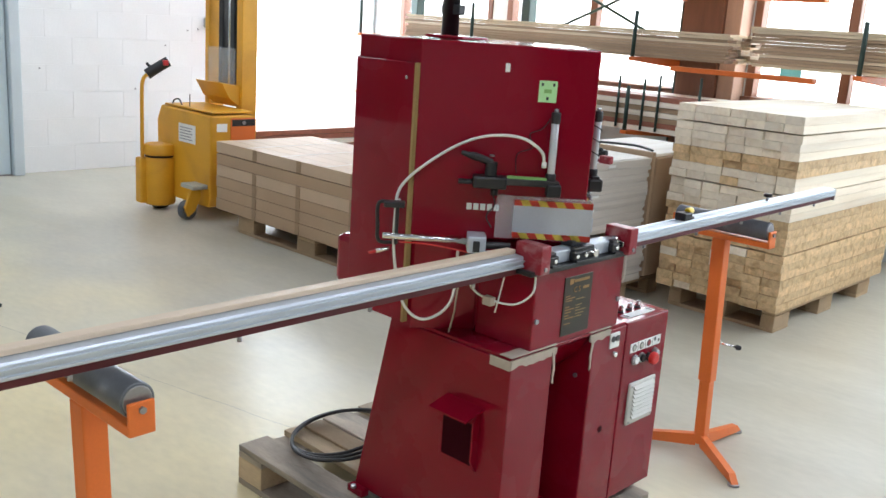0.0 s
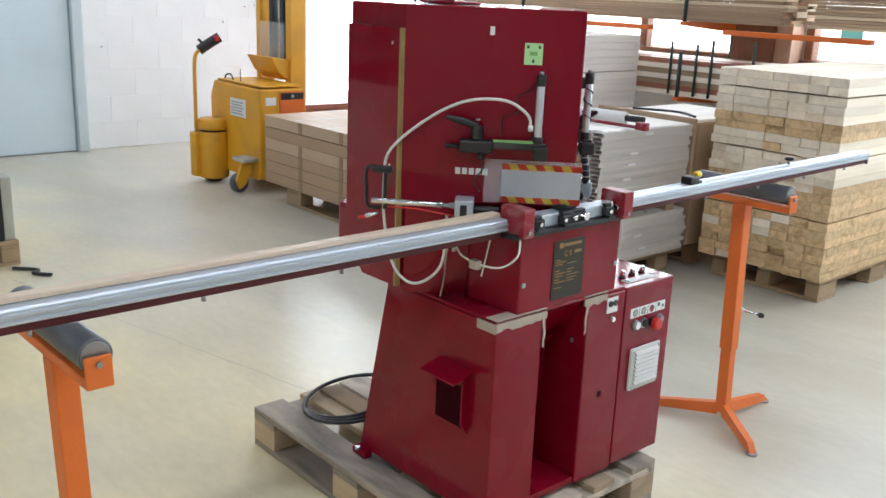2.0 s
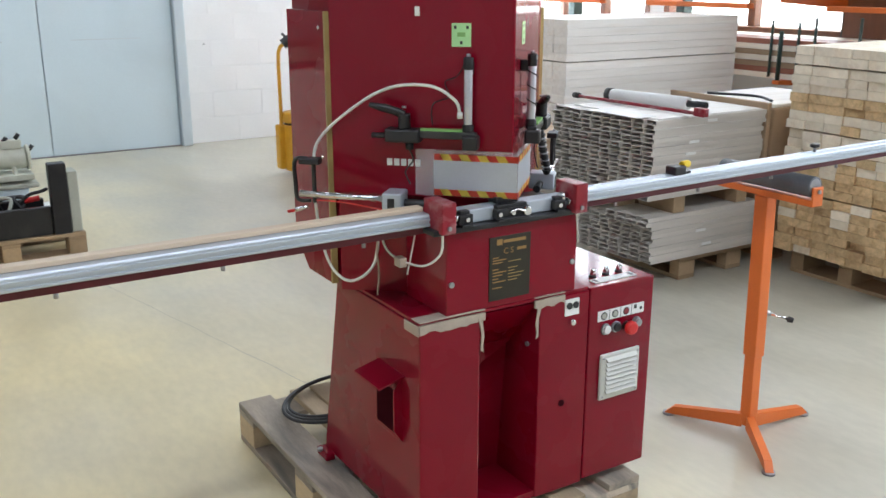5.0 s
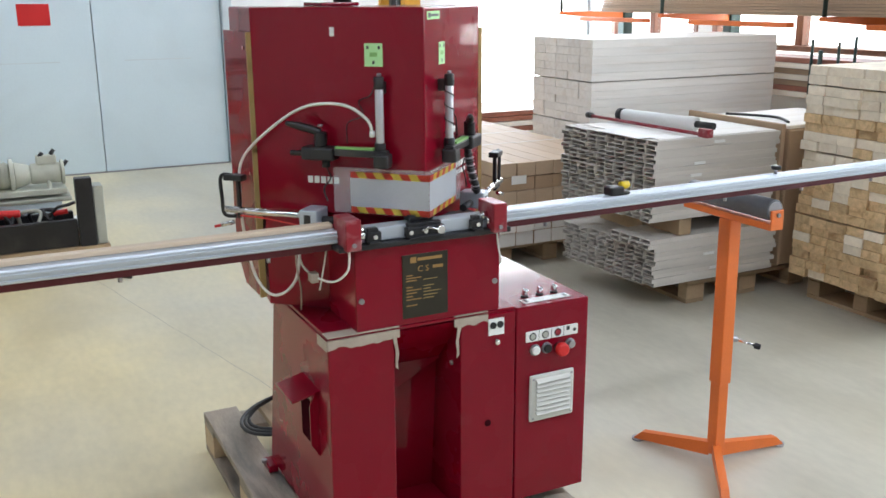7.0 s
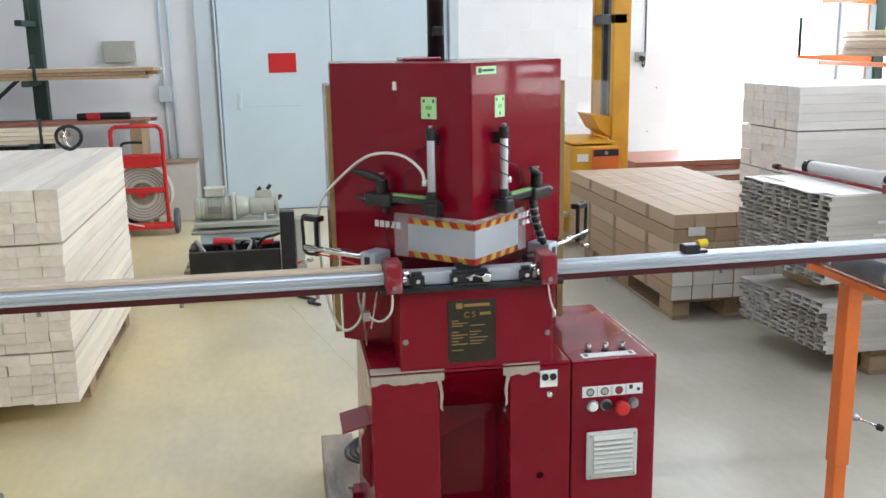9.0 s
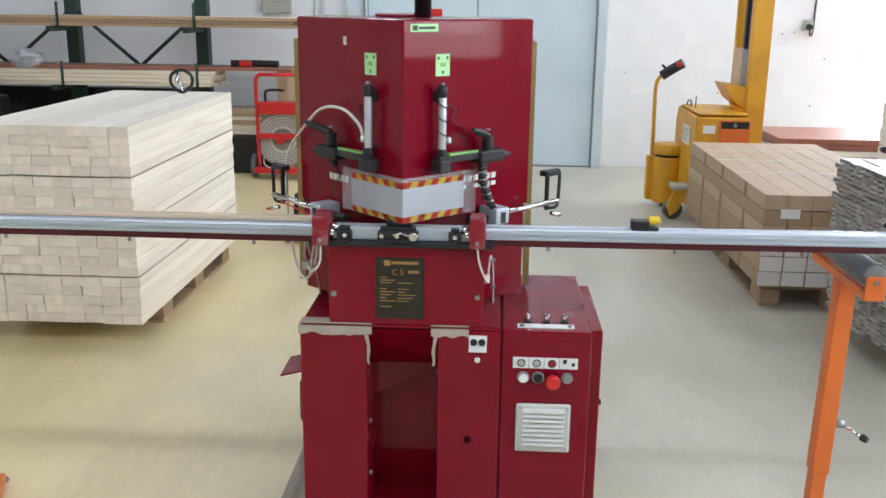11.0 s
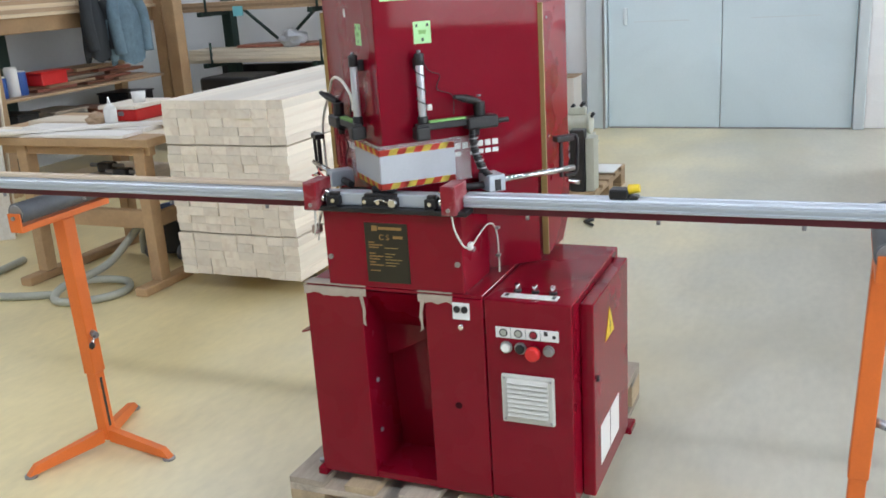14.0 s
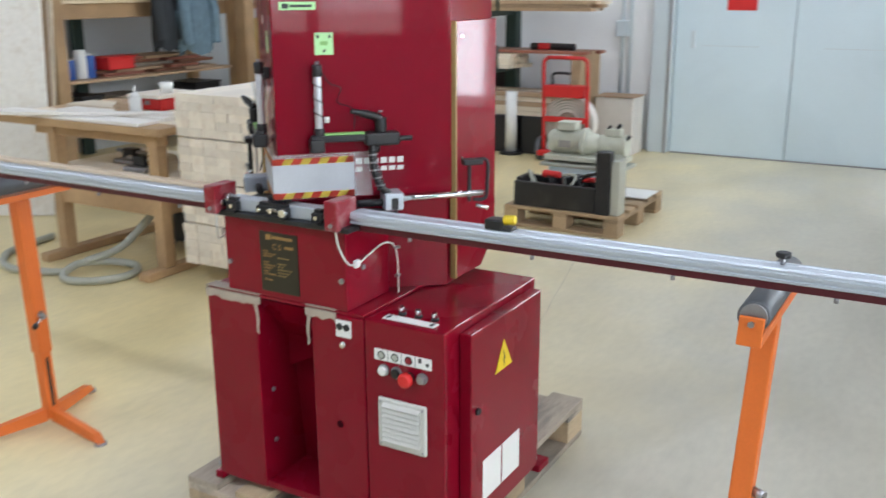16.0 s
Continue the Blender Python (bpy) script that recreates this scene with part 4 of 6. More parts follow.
pallet("pallet", -4.67, -3.47, 0.07, 0.73, "x", PALLET, "wooden pallet under the pale board stack", z=0.112)
pallet("pallet", -6.04, -5.11, 0.99, 1.80, "y", PALLET, "light wooden pallet carrying a grey motor unit")


# ---- timber stack: ends of planks facing the saw ----
def plank_stack(name, label, x0, x1, y0, y1, z0, z1, cols, rows, along, mats, gaps=(), jit=0.012, base=None):
    """Planks in rows; along is their length's axis. Every plank is a piece of its own."""
    s = thing(name, ((x0 + x1) / 2, (y0 + y1) / 2, z0), label, "timber stack", "timber stacks")
    rnd = random.Random(len(name) * 7 + cols * rows)
    ngap = len(gaps)
    ph = (z1 - z0 - 0.008 * ngap) / rows
    a0, a1 = (y0, y1) if along == "y" else (x0, x1)
    b0, b1 = (x0, x1) if along == "y" else (y0, y1)
    pw = (b1 - b0) / cols
    length = a1 - a0
    meshes = []
    for m in mats:
        own = bm_box((-pw / 2 + 0.0006, -length / 2, 0.0003), (pw / 2 - 0.0006, length / 2, ph - 0.0006), 0.0012) if along == "y" else bm_box((-length / 2, -pw / 2 + 0.0004, 0.0002), (length / 2, pw / 2 - 0.0004, ph - 0.0004), 0.0008)
        meshes.append(mesh_of("plank", own, m))
    z = z0
    for r in range(rows):
        if r in gaps:
            z += 0.008
        for c in range(cols):
            d = rnd.uniform(-jit, jit)
            if rnd.random() < 0.08:
                d *= 2.2
            if along == "y" and c == cols - 1:
                d *= 0.4
            me = meshes[mats_pick(rnd, r, c, rows, len(mats))]
            bc = b0 + (c + 0.5) * pw + rnd.uniform(-0.0025, 0.0025)
            ac = (a0 + a1) / 2 + d
            piece("plank", me, s, (bc, ac, z) if along == "y" else (ac, bc, z))
        z += ph
    return s


def mats_pick(rnd, r, c, rows, n):
    if n == 1:
        return 0
    # mostly chip-pressed low down, pale bands higher up
    chance = 0.85 if r < 8 else 0.8 if r in (8, 9, 10, 16, 17) else 0.1 if r < rows - 4 else 0.0
    return 1 if rnd.random() < chance else 0


plank_stack("timber_stack", "tall stack of sawn pine and chip-pressed planks on a pallet", -2.79, -2.03, 4.96, 6.56, 0.1445, 1.232, 7, 23, "y", [PINE_Y, OSB], (7, 14, 21), 0.014)
plank_stack("timber_stack", "tall stack of pale planed boards on a pallet", -5.34, -4.607, 4.926, 6.60, 0.1445, 1.289, 5, 20, "y", [PALE_Y], (5, 10, 15), 0.006)
plank_stack("timber_stack", "stack of pale birch planks in four layers on a pallet", -4.79, -3.12, 0.02, 0.755, 0.1125, 1.042, 8, 20, "x", [PALE], (5, 10, 15), 0.007)

# ---- cartons ----
def carton_stack():
    s = thing("carton_stack", (-4.7, 4.2, 0.1445), "stack of long brown cardboard cartons on a pallet", "cartons")
    ph = (0.644 - 0.1445) / 6
    cw = 0.875 / 7
    brown = mesh_of("carton", bm_box((-0.957, -cw / 2 + 0.001, 0.001), (0.957, cw / 2 - 0.001, ph - 0.004), 0.003), CARD)
    capped = bm_box((-0.957, -cw / 2 + 0.0015, 0.001), (0.957, cw / 2 - 0.0015, ph - 0.001), 0.004)
    pale = mesh_of("carton", capped, [CARD, CARD_END])
    for f in pale.polygons:
        if f.normal.x > 0.9:
            f.material_index = 1
    capped = bm_box((-0.957, -cw / 2 + 0.001, 0.001), (0.957, cw / 2 - 0.001, ph - 0.001), 0.003)
    light = mesh_of("carton", capped, CARD_PALE)
    rnd = random.Random(4)
    for r in range(6):
        for c in range(7):
            piece("carton", pale if r < 3 else (light if r != 4 else brown), s, (-4.872 + rnd.uniform(-0.006, 0.006), 3.805 + (c + 0.5) * cw, 0.1448 + r * ph))
    for x in (-5.35, -4.85, -4.3):
        for r in (0, 1, 2, 3, 5):
            part("strap", bm_box((x - 0.022, 3.8025, 0.1475 + r * ph), (x + 0.022, 3.8045, 0.1435 + (r + 1) * ph)), CARD_BAND, s, "brown paper band")
    part("address_label", bm_box((-3.908, 3.89, 0.52), (-3.9055, 3.99, 0.57)), WHITE, s, "white carton label")
    for i, x in enumerate((-5.45, -5.05, -4.6)):
        part("white_strap", bm_box((x, 3.81, 0.6445), (x + 0.012, 4.67, 0.6452)), CARD_END, s)
    return s
carton_stack()

made = so_far()
# ---- laminate panels with hollow ends ----
def hollow_profile(w, h, length, t=0.0022):
    """A rectangular hollow profile, open at its ends."""
    own = bmesh.new()
    def ring(y, k):
        return [own.verts.new((sx * (w / 2 - k), y, k if sz < 0 else h - k)) for sx, sz in ((-1, -1), (1, -1), (1, 1), (-1, 1))]
    o0, o1, i0, i1 = ring(0, 0), ring(length, 0), ring(0, t), ring(length, t)
    for a, b in ((o0, o1), (i1, i0), (i0, o0), (o1, i1)):
        for k in range(4):
            own.faces.new((a[k], a[(k + 1) % 4], b[(k + 1) % 4], b[k]))
    return own


def panel_stack():
    s = thing("panel_stack", (-3.15, 4.6, 0.1445), "stack of pale grey hollow profiles on a pallet", "profiles")
    ph, w = 0.0226, 0.0725
    rnd = random.Random(9)
    meshes = [mesh_of("hollow_profile", hollow_profile(w - 0.001, ph - 0.0006, L), GREYBOARD) for L in (0.80, 0.82)]
    def layer(z, r, x0, n, y):
        for c in range(n):
            piece("hollow_profile", rnd.choice(meshes), s, (x0 + (c + 0.5) * w + (0.003 if r % 2 else -0.003) + rnd.uniform(-0.001, 0.001), y + rnd.uniform(-0.012, 0.012) - 0.05 * (1 - c / 9), z))
    z = 0.146
    for r in range(11):
        layer(z, r, -3.635, 10 if r < 9 else 4, 4.085) if r < 9 else layer(z, r, -3.20, 4, 4.085)
        z += ph
    for y in (4.25, 4.72):
        part("bearer", bm_box((-3.60, y, 0.146 + 9 * ph), (-3.22, y + 0.08, z + 0.09), 0.003), PALLET, s)
        part("bearer", bm_box((-3.19, y, z), (-2.93, y + 0.08, z + 0.09), 0.003), PALLET, s)
    z += 0.091
    for r in range(18):
        layer(z, r, -3.635, 10, 4.055)
        z += ph
    part("end_board", bm_box((-3.62, 4.872, 0.48), (-2.90, 4.90, 0.925), 0.003), CARD, s, "cardboard end cover")
    part("cover_sheet", bm_box((-3.58, 4.10, z + 0.001), (-2.93, 4.86, z + 0.004)), PALE_Y, s)
    part("cover_sheet", bm_box((-3.35, 4.02, z + 0.0045), (-3.0, 4.16, z + 0.006)), WHITE, s, "white plastic sheet")
    for y, z0 in ((4.42, 0.86), (4.30, 0.76), (4.28, 0.70), (4.25, 0.62), (4.4, 0.28), (4.45, 0.20)):
        part("sticker", bm_box((-2.905, y, z0), (-2.9015, y + 0.07, z0 + 0.014)), WHITE, s, "white sticker")
    return z + 0.002
ztop = panel_stack() + 0.005
on_top = so_far()
tube = thing("plastic_tube", (-3.1, 4.35, ztop), "white plastic tube with black ends lying on the panels", "tube")
part("body", bm_rod((-3.40, 4.295, ztop + 0.036), (-2.90, 4.385, ztop + 0.036), 0.035, seg=24), WHITE, tube)
part("end_cap", bm_rod((-3.42, 4.291, ztop + 0.036), (-3.385, 4.298, ztop + 0.036), 0.0375, seg=24), BLACK, tube)
part("nozzle", bm_rod((-2.90, 4.385, ztop + 0.036), (-2.79, 4.405, ztop + 0.036), 0.018), BLACK, tube)
bar = thing("bar_clamp", (-3.1, 4.25, ztop), "dark red bar clamp lying on the panels", "clamp")
part("bar", bm_rod((-3.60, 4.225, ztop + 0.014), (-2.72, 4.265, ztop + 0.014), 0.009), RED_BLOCK, bar)
part("jaw", bm_box((-2.73, 4.245, ztop + 0.002), (-2.66, 4.285, ztop + 0.045), 0.006), RED_BLOCK, bar)
part("grip", bm_rod((-3.63, 4.224, ztop + 0.016), (-3.585, 4.226, ztop + 0.016), 0.016), BLACK, bar)
placed(on_top, -0.16, 0.05)
on_top = so_far()
for x0, x1, y0, y1, z0 in ((-3.40, -2.85, 5.02, 5.60, 0.86), ):
    w = thing("wrapped_boards", ((x0 + x1) / 2, (y0 + y1) / 2, 0.1445), "boards in pale paper wrapping beside the panels", "boards")
    part("wrapping", bm_box((x0, 4.93, 0.1455), (x1 + 0.03, y1, z0 + 0.03), 0.012), CARD, w)
    part("sheet", bm_box((x0, 4.935, z0 + 0.0305), (x1 + 0.02, y1, z0 + 0.05), 0.004), PALE_Y, w)
    part("cable", bm_tube([(x0 + 0.05, 4.98, z0 + 0.056), (-3.1, 5.1, z0 + 0.056), (-2.9, 5.0, z0 + 0.056)], 0.008, 8), BLACK, w)

placed(on_top, -0.10, 0.02)
placed(made, 0.02, 0.035)

# ---- back wall: gate door, blocks, trims ----
DX = XB + 0.004
door = thing("door_1", (DX, 2.35, 0), "closed pale blue steel double door with a small red sign", "door", kind="structure")
for a, b in ((1.13, 2.196), (2.204, 3.355)):
    lf = part("leaf", bm_box((DX, a, 0.01), (DX + 0.05, b, 2.9), 0.004), DOOR, door)
    for z in (1.02,):
        part("seam", bm_box((DX + 0.05, a + 0.25, z), (DX + 0.0515, b - 0.3, z + 0.008)), TRIM, lf)
part("handle", bm_box((DX + 0.05, 1.28, 1.00), (DX + 0.075, 1.32, 1.16), 0.006), TRIM, door)
part("red_sign", bm_box((DX + 0.05, 1.59, 1.345), (DX + 0.054, 1.855, 1.53)), BRIGHT_RED, door, "plain red sign")
part("threshold", bm_box((DX, 1.14, 0.0), (DX + 0.06, 3.35, 0.012)), STEEL, door)
for a, b in ((0.92, 1.12), (3.365, 3.46)):
    part("door_post", bm_box((DX, a, 0), (DX + 0.11, b, 3.0), 0.01), TRIM, door)
# Added strip, coloured dark for the dark gap beside the door leaf.
part("seal", bm_box((DX + 0.11, 1.085, 0), (DX + 0.125, 1.105, 2.9)), STEEL, door)
for y in (0.60, 0.68):
    solid("wall_pipe", bm_rod((DX + 0.03, y, 0.0), (DX + 0.03, y, 3.0), 0.014), TRIM, "pale painted conduit on the block wall", "pipe", kind="structure")
solid("switch_box", bm_box((DX, 0.54, 1.09), (DX + 0.06, 0.66, 1.24), 0.008), TRIM, "pale switch box on the wall", "switch box")
solid("junction_box", bm_box((DX, 0.08, 1.47), (DX + 0.09, 0.36, 1.67), 0.008), GREYPAINT, "grey junction box on the wall", "switch box")

# blocks of the wall between door and gate, proud of their joints
def wall_blocks(y0, y1, z1):
    rnd = random.Random(2)
    bh, bw = 0.245, 0.495
    me = mesh_of("block", bm_box((0, -bw / 2 + 0.0018, 0.0018), (0.004, bw / 2 - 0.0018, bh - 0.0018), 0.0015), BLOCK)
    half = mesh_of("block", bm_box((0, -bw / 4 + 0.0018, 0.0018), (0.004, bw / 4 - 0.0018, bh - 0.0018), 0.0015), BLOCK)
    r = 0
    while r * bh < z1:
        y = y0 + (bw / 4 if r % 2 else 0)
        if r % 2:
            piece("block", half, wall_back, (XB + rnd.uniform(0, 0.0015), y0 + bw / 4 - bw / 4 + bw / 4, r * bh))
            y = y0 + bw / 2
        while y + bw <= y1 + 0.001:
            piece("block", me, wall_back, (XB + rnd.uniform(0, 0.0015), y + bw / 2, r * bh))
            y += bw
        r += 1
wall_blocks(3.47, 5.91, 2.2)
rnd = random.Random(5)
for i in range(7):
    y, z = rnd.uniform(3.6, 5.7), rnd.uniform(0.55, 1.4)
    solid("wall_plug", bm_rod((XB + 0.005, y, z), (XB + 0.012, y, z), 0.008, seg=8), STEEL, "old fixing hole in the block wall", "wall plug", "wall plugs")
wd = thing("wall_socket", (XB + 0.006, 5.38, 1.41), "grey wall socket with a hanging cable", "socket")
part("box", bm_box((XB + 0.006, 5.335, 1.37), (XB + 0.07, 5.425, 1.47), 0.008), GREYPAINT, wd)
part("plug", bm_rod((XB + 0.07, 5.38, 1.41), (XB + 0.12, 5.38, 1.40), 0.028, seg=14, bevel=0.004), BLACK_STEEL, wd)
part("cable", bm_tube([(XB + 0.10, 5.385, 1.385), (XB + 0.06, 5.40, 1.33), (XB + 0.03, 5.43, 1.34), (XB + 0.02, 5.44, 1.50), (XB + 0.02, 5.44, 2.2)], 0.008, 8), BLACK, wd)
solid("gate_trim", bm_box((XB, GATE1, 0), (XB + 0.06, GATE1 + 0.02, 3.1)), TRIM, "pale gate post", "trim", kind="structure")

# ---- low stack of reddish boards before the gate ----
rb = thing("red_board_stack", (-7.2, 5.9, 0), "low stack of reddish stained boards by the gate", "boards")
for i in range(5):
    part("board", bm_box((-7.7, 4.75 + 0.03 * (i % 2), 0.29 + i * 0.05), (-6.9, 7.2 - 0.05 * (i % 3), 0.335 + i * 0.05), 0.004), REDWOOD if i in (1, 3, 4) else PALE_Y, rb)
for y in (5.0, 6.0, 6.9):
    part("bearer", bm_box((-7.65, y, 0), (-6.95, y + 0.1, 0.289), 0.004), PALLET, rb)

# ---- pallet stacker ----
made = so_far()
def stacker():
    f = thing("pallet_stacker", (-6.03, 3.96, 0), "worn yellow electric pallet stacker with a tiller", "pallet stacker")
    prof = [(-6.34, 0.10), (-5.60, 0.10), (-5.57, 0.18), (-5.57, 0.80), (-6.29, 0.81), (-6.355, 0.69)]
    body = part("body", bm_prism(prof, 3.79, 4.18, 0.012, axis="y"), YELLOW, f)
    part("cover", bm_box((-6.27, 3.81, 0.8135), (-5.59, 4.17, 0.826), 0.004), YELLOW, body)
    part("notice", bm_box((-6.02, 3.786, 0.56), (-5.78, 3.7895, 0.70)), WHITE, body, "white printed notice")
    for i in range(5):
        part("print_bar", bm_box((-6.00, 3.7845, 0.58 + i * 0.022), (-5.82 - 0.02 * (i % 2), 3.786, 0.588 + i * 0.022)), STEEL, body)
    part("notice", bm_box((-5.5695, 3.84, 0.68), (-5.567, 3.93, 0.74)), WHITE, body, "white printed notice")
    pan = part("orange_panel", bm_box((-5.5695, 3.96, 0.45), (-5.563, 4.18, 0.78), 0.003), ORANGE, body, "orange panel")
    part("lock_plate", bm_box((-5.563, 3.97, 0.72), (-5.558, 4.17, 0.77)), BLACK, pan)
    part("lock", bm_rod((-5.558, 4.07, 0.745), (-5.550, 4.07, 0.745), 0.014), STEEL, pan)
    part("key_ring", bm_tube([(-6.20, 3.84, 0.828), (-6.17, 3.84, 0.86), (-6.12, 3.85, 0.868), (-6.08, 3.85, 0.828)], 0.006, 6), BLACK, f)
    part("aerial", bm_rod((-5.98, 3.86, 0.826), (-5.98, 3.86, 0.92), 0.004), BLACK, f)
    drive = part("drive_housing", bm_rod((-6.20, 3.725, 0.035), (-6.20, 3.725, 0.415), 0.120, 0.125, 28, bevel=0.018), YELLOW, f)
    part("drive_cap", bm_rod((-6.20, 3.725, 0.43), (-6.20, 3.725, 0.515), 0.132, 0.118, 28, bevel=0.014), YELLOW, drive)
    part("drive_neck", bm_rod((-6.20, 3.725, 0.414), (-6.20, 3.725, 0.431), 0.112, seg=24), BLACK, drive)
    part("fender", bm_box((-6.28, 3.555, 0.05), (-6.19, 3.635, 0.41), 0.014), YELLOW, drive)
    part("drive_wheel", bm_rod((-6.20, 3.68, 0.078), (-6.20, 3.77, 0.078), 0.078, seg=24), BLACK, drive)
    pole = part("tiller", bm_tube([(-6.235, 3.595, 0.36), (-6.228, 3.592, 0.6), (-6.212, 3.585, 0.93), (-6.21, 3.60, 1.02), (-6.20, 3.64, 1.06)], 0.015, 10), YELLOW, f)
    head = part("tiller_head", bm_tube([(-6.205, 3.625, 1.05), (-6.18, 3.70, 1.105), (-6.15, 3.775, 1.155)], 0.040, 12, steps=4), BLACK, pole, "black tiller control head")
    part("button", bm_box((-6.155, 3.72, 1.125), (-6.115, 3.76, 1.165), 0.006), BRIGHT_RED, head)
    part("thumb_lever", bm_rod((-6.20, 3.66, 1.10), (-6.20, 3.62, 1.135), 0.010), BLACK, head)
    # mast
    for x0, x1, m in ((-5.85, -5.77, YELLOW), (-6.30, -6.24, YELLOW)):
        part("mast_post", bm_box((x0, 4.19, 0.05), (x1, 4.33, 2.3), 0.006), m, f)
    for x in (-6.12, -5.96):
        part("mast_rail", bm_box((x - 0.028, 4.22, 0.85), (x + 0.028, 4.30, 2.2), 0.004), BLACK_STEEL, f)
    part("lift_ram", bm_rod((-6.04, 4.26, 0.85), (-6.04, 4.26, 2.2), 0.020), CHROME, f)
    part("lift_ram", bm_rod((-5.885, 4.26, 0.85), (-5.885, 4.26, 2.2), 0.03), CHROME, f)
    part("clear_shield", bm_box((-6.25, 4.185, 0.98), (-5.86, 4.189, 1.28)), CLEAR, f)
    part("head_beam", bm_box((-6.30, 4.19, 1.72), (-5.77, 4.30, 1.80), 0.006), BLACK_STEEL, f)
    part("hood", bm_prism([(4.20, 0.83), (4.20, 1.00), (4.03, 1.02), (4.10, 0.90)], -6.18, -5.80, 0.004, axis="x"), YELLOW, f)
    for x in (-6.28, -5.95):
        part("fork", bm_box((x, 4.34, 0.05), (x + 0.16, 5.3, 0.10), 0.01), YELLOW, f)
    part("mast_foot", bm_box((-6.38, 4.18, 0.03), (-5.78, 4.36, 0.14), 0.01), YELLOW, f)
    c = part("caster", bm_rod((-5.76, 3.685, 0.074), (-5.70, 3.695, 0.074), 0.074, seg=20, bevel=0.008), RUBBER, f)
    part("caster_fork", bm_prism([(3.635, 0.10), (3.665, 0.03), (3.72, 0.07), (3.77, 0.18), (3.77, 0.245), (3.69, 0.245)], -5.695, -5.665, 0.004, axis="x"), YELLOW, c)
    part("caster_plate", bm_box((-5.78, 3.66, 0.246), (-5.60, 3.788, 0.278), 0.006), GREYPAINT, c)
    return f
stacker()
placed(made, -0.44, 0.08)

# ---- cantilever rack before the windows ----
rack = thing("cantilever_rack", (-3.6, 7.2, 0), "dark steel cantilever rack with orange arms for long boards", "rack")
for x in (-7.6, -6.02, -4.24, -2.43):
    part("upright", bm_box((x - 0.05, 7.42, 0), (x + 0.05, 7.54, 3.4), 0.006), GREENSTEEL, rack)
    part("foot_beam", bm_box((x - 0.05, 7.25, 0.0), (x + 0.05, 7.56, 0.09), 0.006), GREENSTEEL, rack)
    for z in (0.765, 1.36, 1.92):
        arm = part("arm", bm_prism([(7.42, z - 0.03), (7.42, z + 0.06), (6.64, z + 0.06), (6.64, z + 0.03)], x - 0.03, x + 0.03, 0.004, axis="x"), ORANGE, rack, "orange painted rack arm")
        part("stop_pin", bm_rod((x, 6.66, z + 0.06), (x, 6.66, z + 0.42), 0.017, seg=10), GREENSTEEL, arm)
for x0, x1 in ((-6.02, -4.24),):
    part("brace", bm_rod((x0, 7.48, 1.45), (x1, 7.48, 2.2), 0.014), GREENSTEEL, rack)
    part("brace", bm_rod((x0, 7.49, 2.2), (x1, 7.49, 1.45), 0.014), GREENSTEEL, rack)
for z in (1.345, 1.905):
    for x0, x1 in ((-7.3, -6.3), (-5.7, -4.6), (-3.9, -2.75)):
        part("cross_beam", bm_box((x0, 6.68, z - 0.01), (x1, 6.76, z + 0.028), 0.005), ORANGE, rack)


def board_bundle(name, label, x0, x1, y0, z0, rows, cols, th, wd, mats, seed, along="x", jit=0.05):
    s = thing(name, ((x0 + x1) / 2, y0, z0), label, "boards", "bundles of boards")
    rnd = random.Random(seed)
    L2 = (x1 - x0) / 2
    meshes = []
    for m in mats:
        own = bm_box((-L2, 0.002, 0.001), (L2, wd - 0.002, th - 0.001), 0.002) if along == "x" else bm_box((0.002, -L2, 0.001), (wd - 0.002, L2, th - 0.001), 0.002)
        meshes.append(mesh_of("board", own, m))
    for r in range(rows):
        for c in range(cols):
            a = (x0 + x1) / 2 + rnd.uniform(-jit, jit)
            w = y0 + c * wd + rnd.uniform(-0.008, 0.008)
            piece("board", rnd.choice(meshes), s, (a, w, z0 + r * th) if along == "x" else (w, a, z0 + r * th), rnd.uniform(-0.004, 0.004))
    return s


board_bundle("board_bundle", "bundle of pale sawn boards on the rack", -7.0, -3.46, 6.72, 1.4215, 10, 4, 0.022, 0.15, [PINE, TANWOOD, PINE], 11)
board_bundle("board_bundle", "bundle of tan hardwood boards on the rack", -3.24, -1.95, 6.72, 1.4215, 12, 4, 0.024, 0.15, [TANWOOD, PINE], 12)
board_bundle("board_bundle", "bundle of reddish boards on the lower rack arms", -6.3, -3.3, 6.72, 0.8265, 7, 4, 0.042, 0.15, [REDWOOD, TANWOOD, PALE], 13, jit=0.12)
board_bundle("board_bundle", "bundle of brown boards on the upper rack arms", -7.0, -3.7, 6.72, 1.9815, 4, 4, 0.034, 0.15, [TANWOOD, PINE], 14)
board_bundle("board_bundle", "dark boards on the floor under the rack", -6.6, -3.2, 6.75, 0.0005, 8, 3, 0.05, 0.17, [BROWNWOOD, TANWOOD], 15)
for x, z0, z1 in ((-4.12, 0.86, 1.25), (-3.98, 0.86, 1.29), (-3.62, 0.86, 1.30), (-4.36, 0.86, 1.26)):
    solid("rack_stake", bm_rod((x, 6.705, z0 - 0.02), (x, 6.705, z1), 0.011, seg=10), GREENSTEEL, "thin dark steel stake on the rack", "stake", "rack stakes")
col = thing("timber_column", (-3.97, 7.4, 0), "brown stained timber column between the windows", "column", kind="structure")
part("post", bm_box((-4.235, 7.36, 0), (-3.86, 7.599, HC - 0.001), 0.006), BROWNWOOD, col)
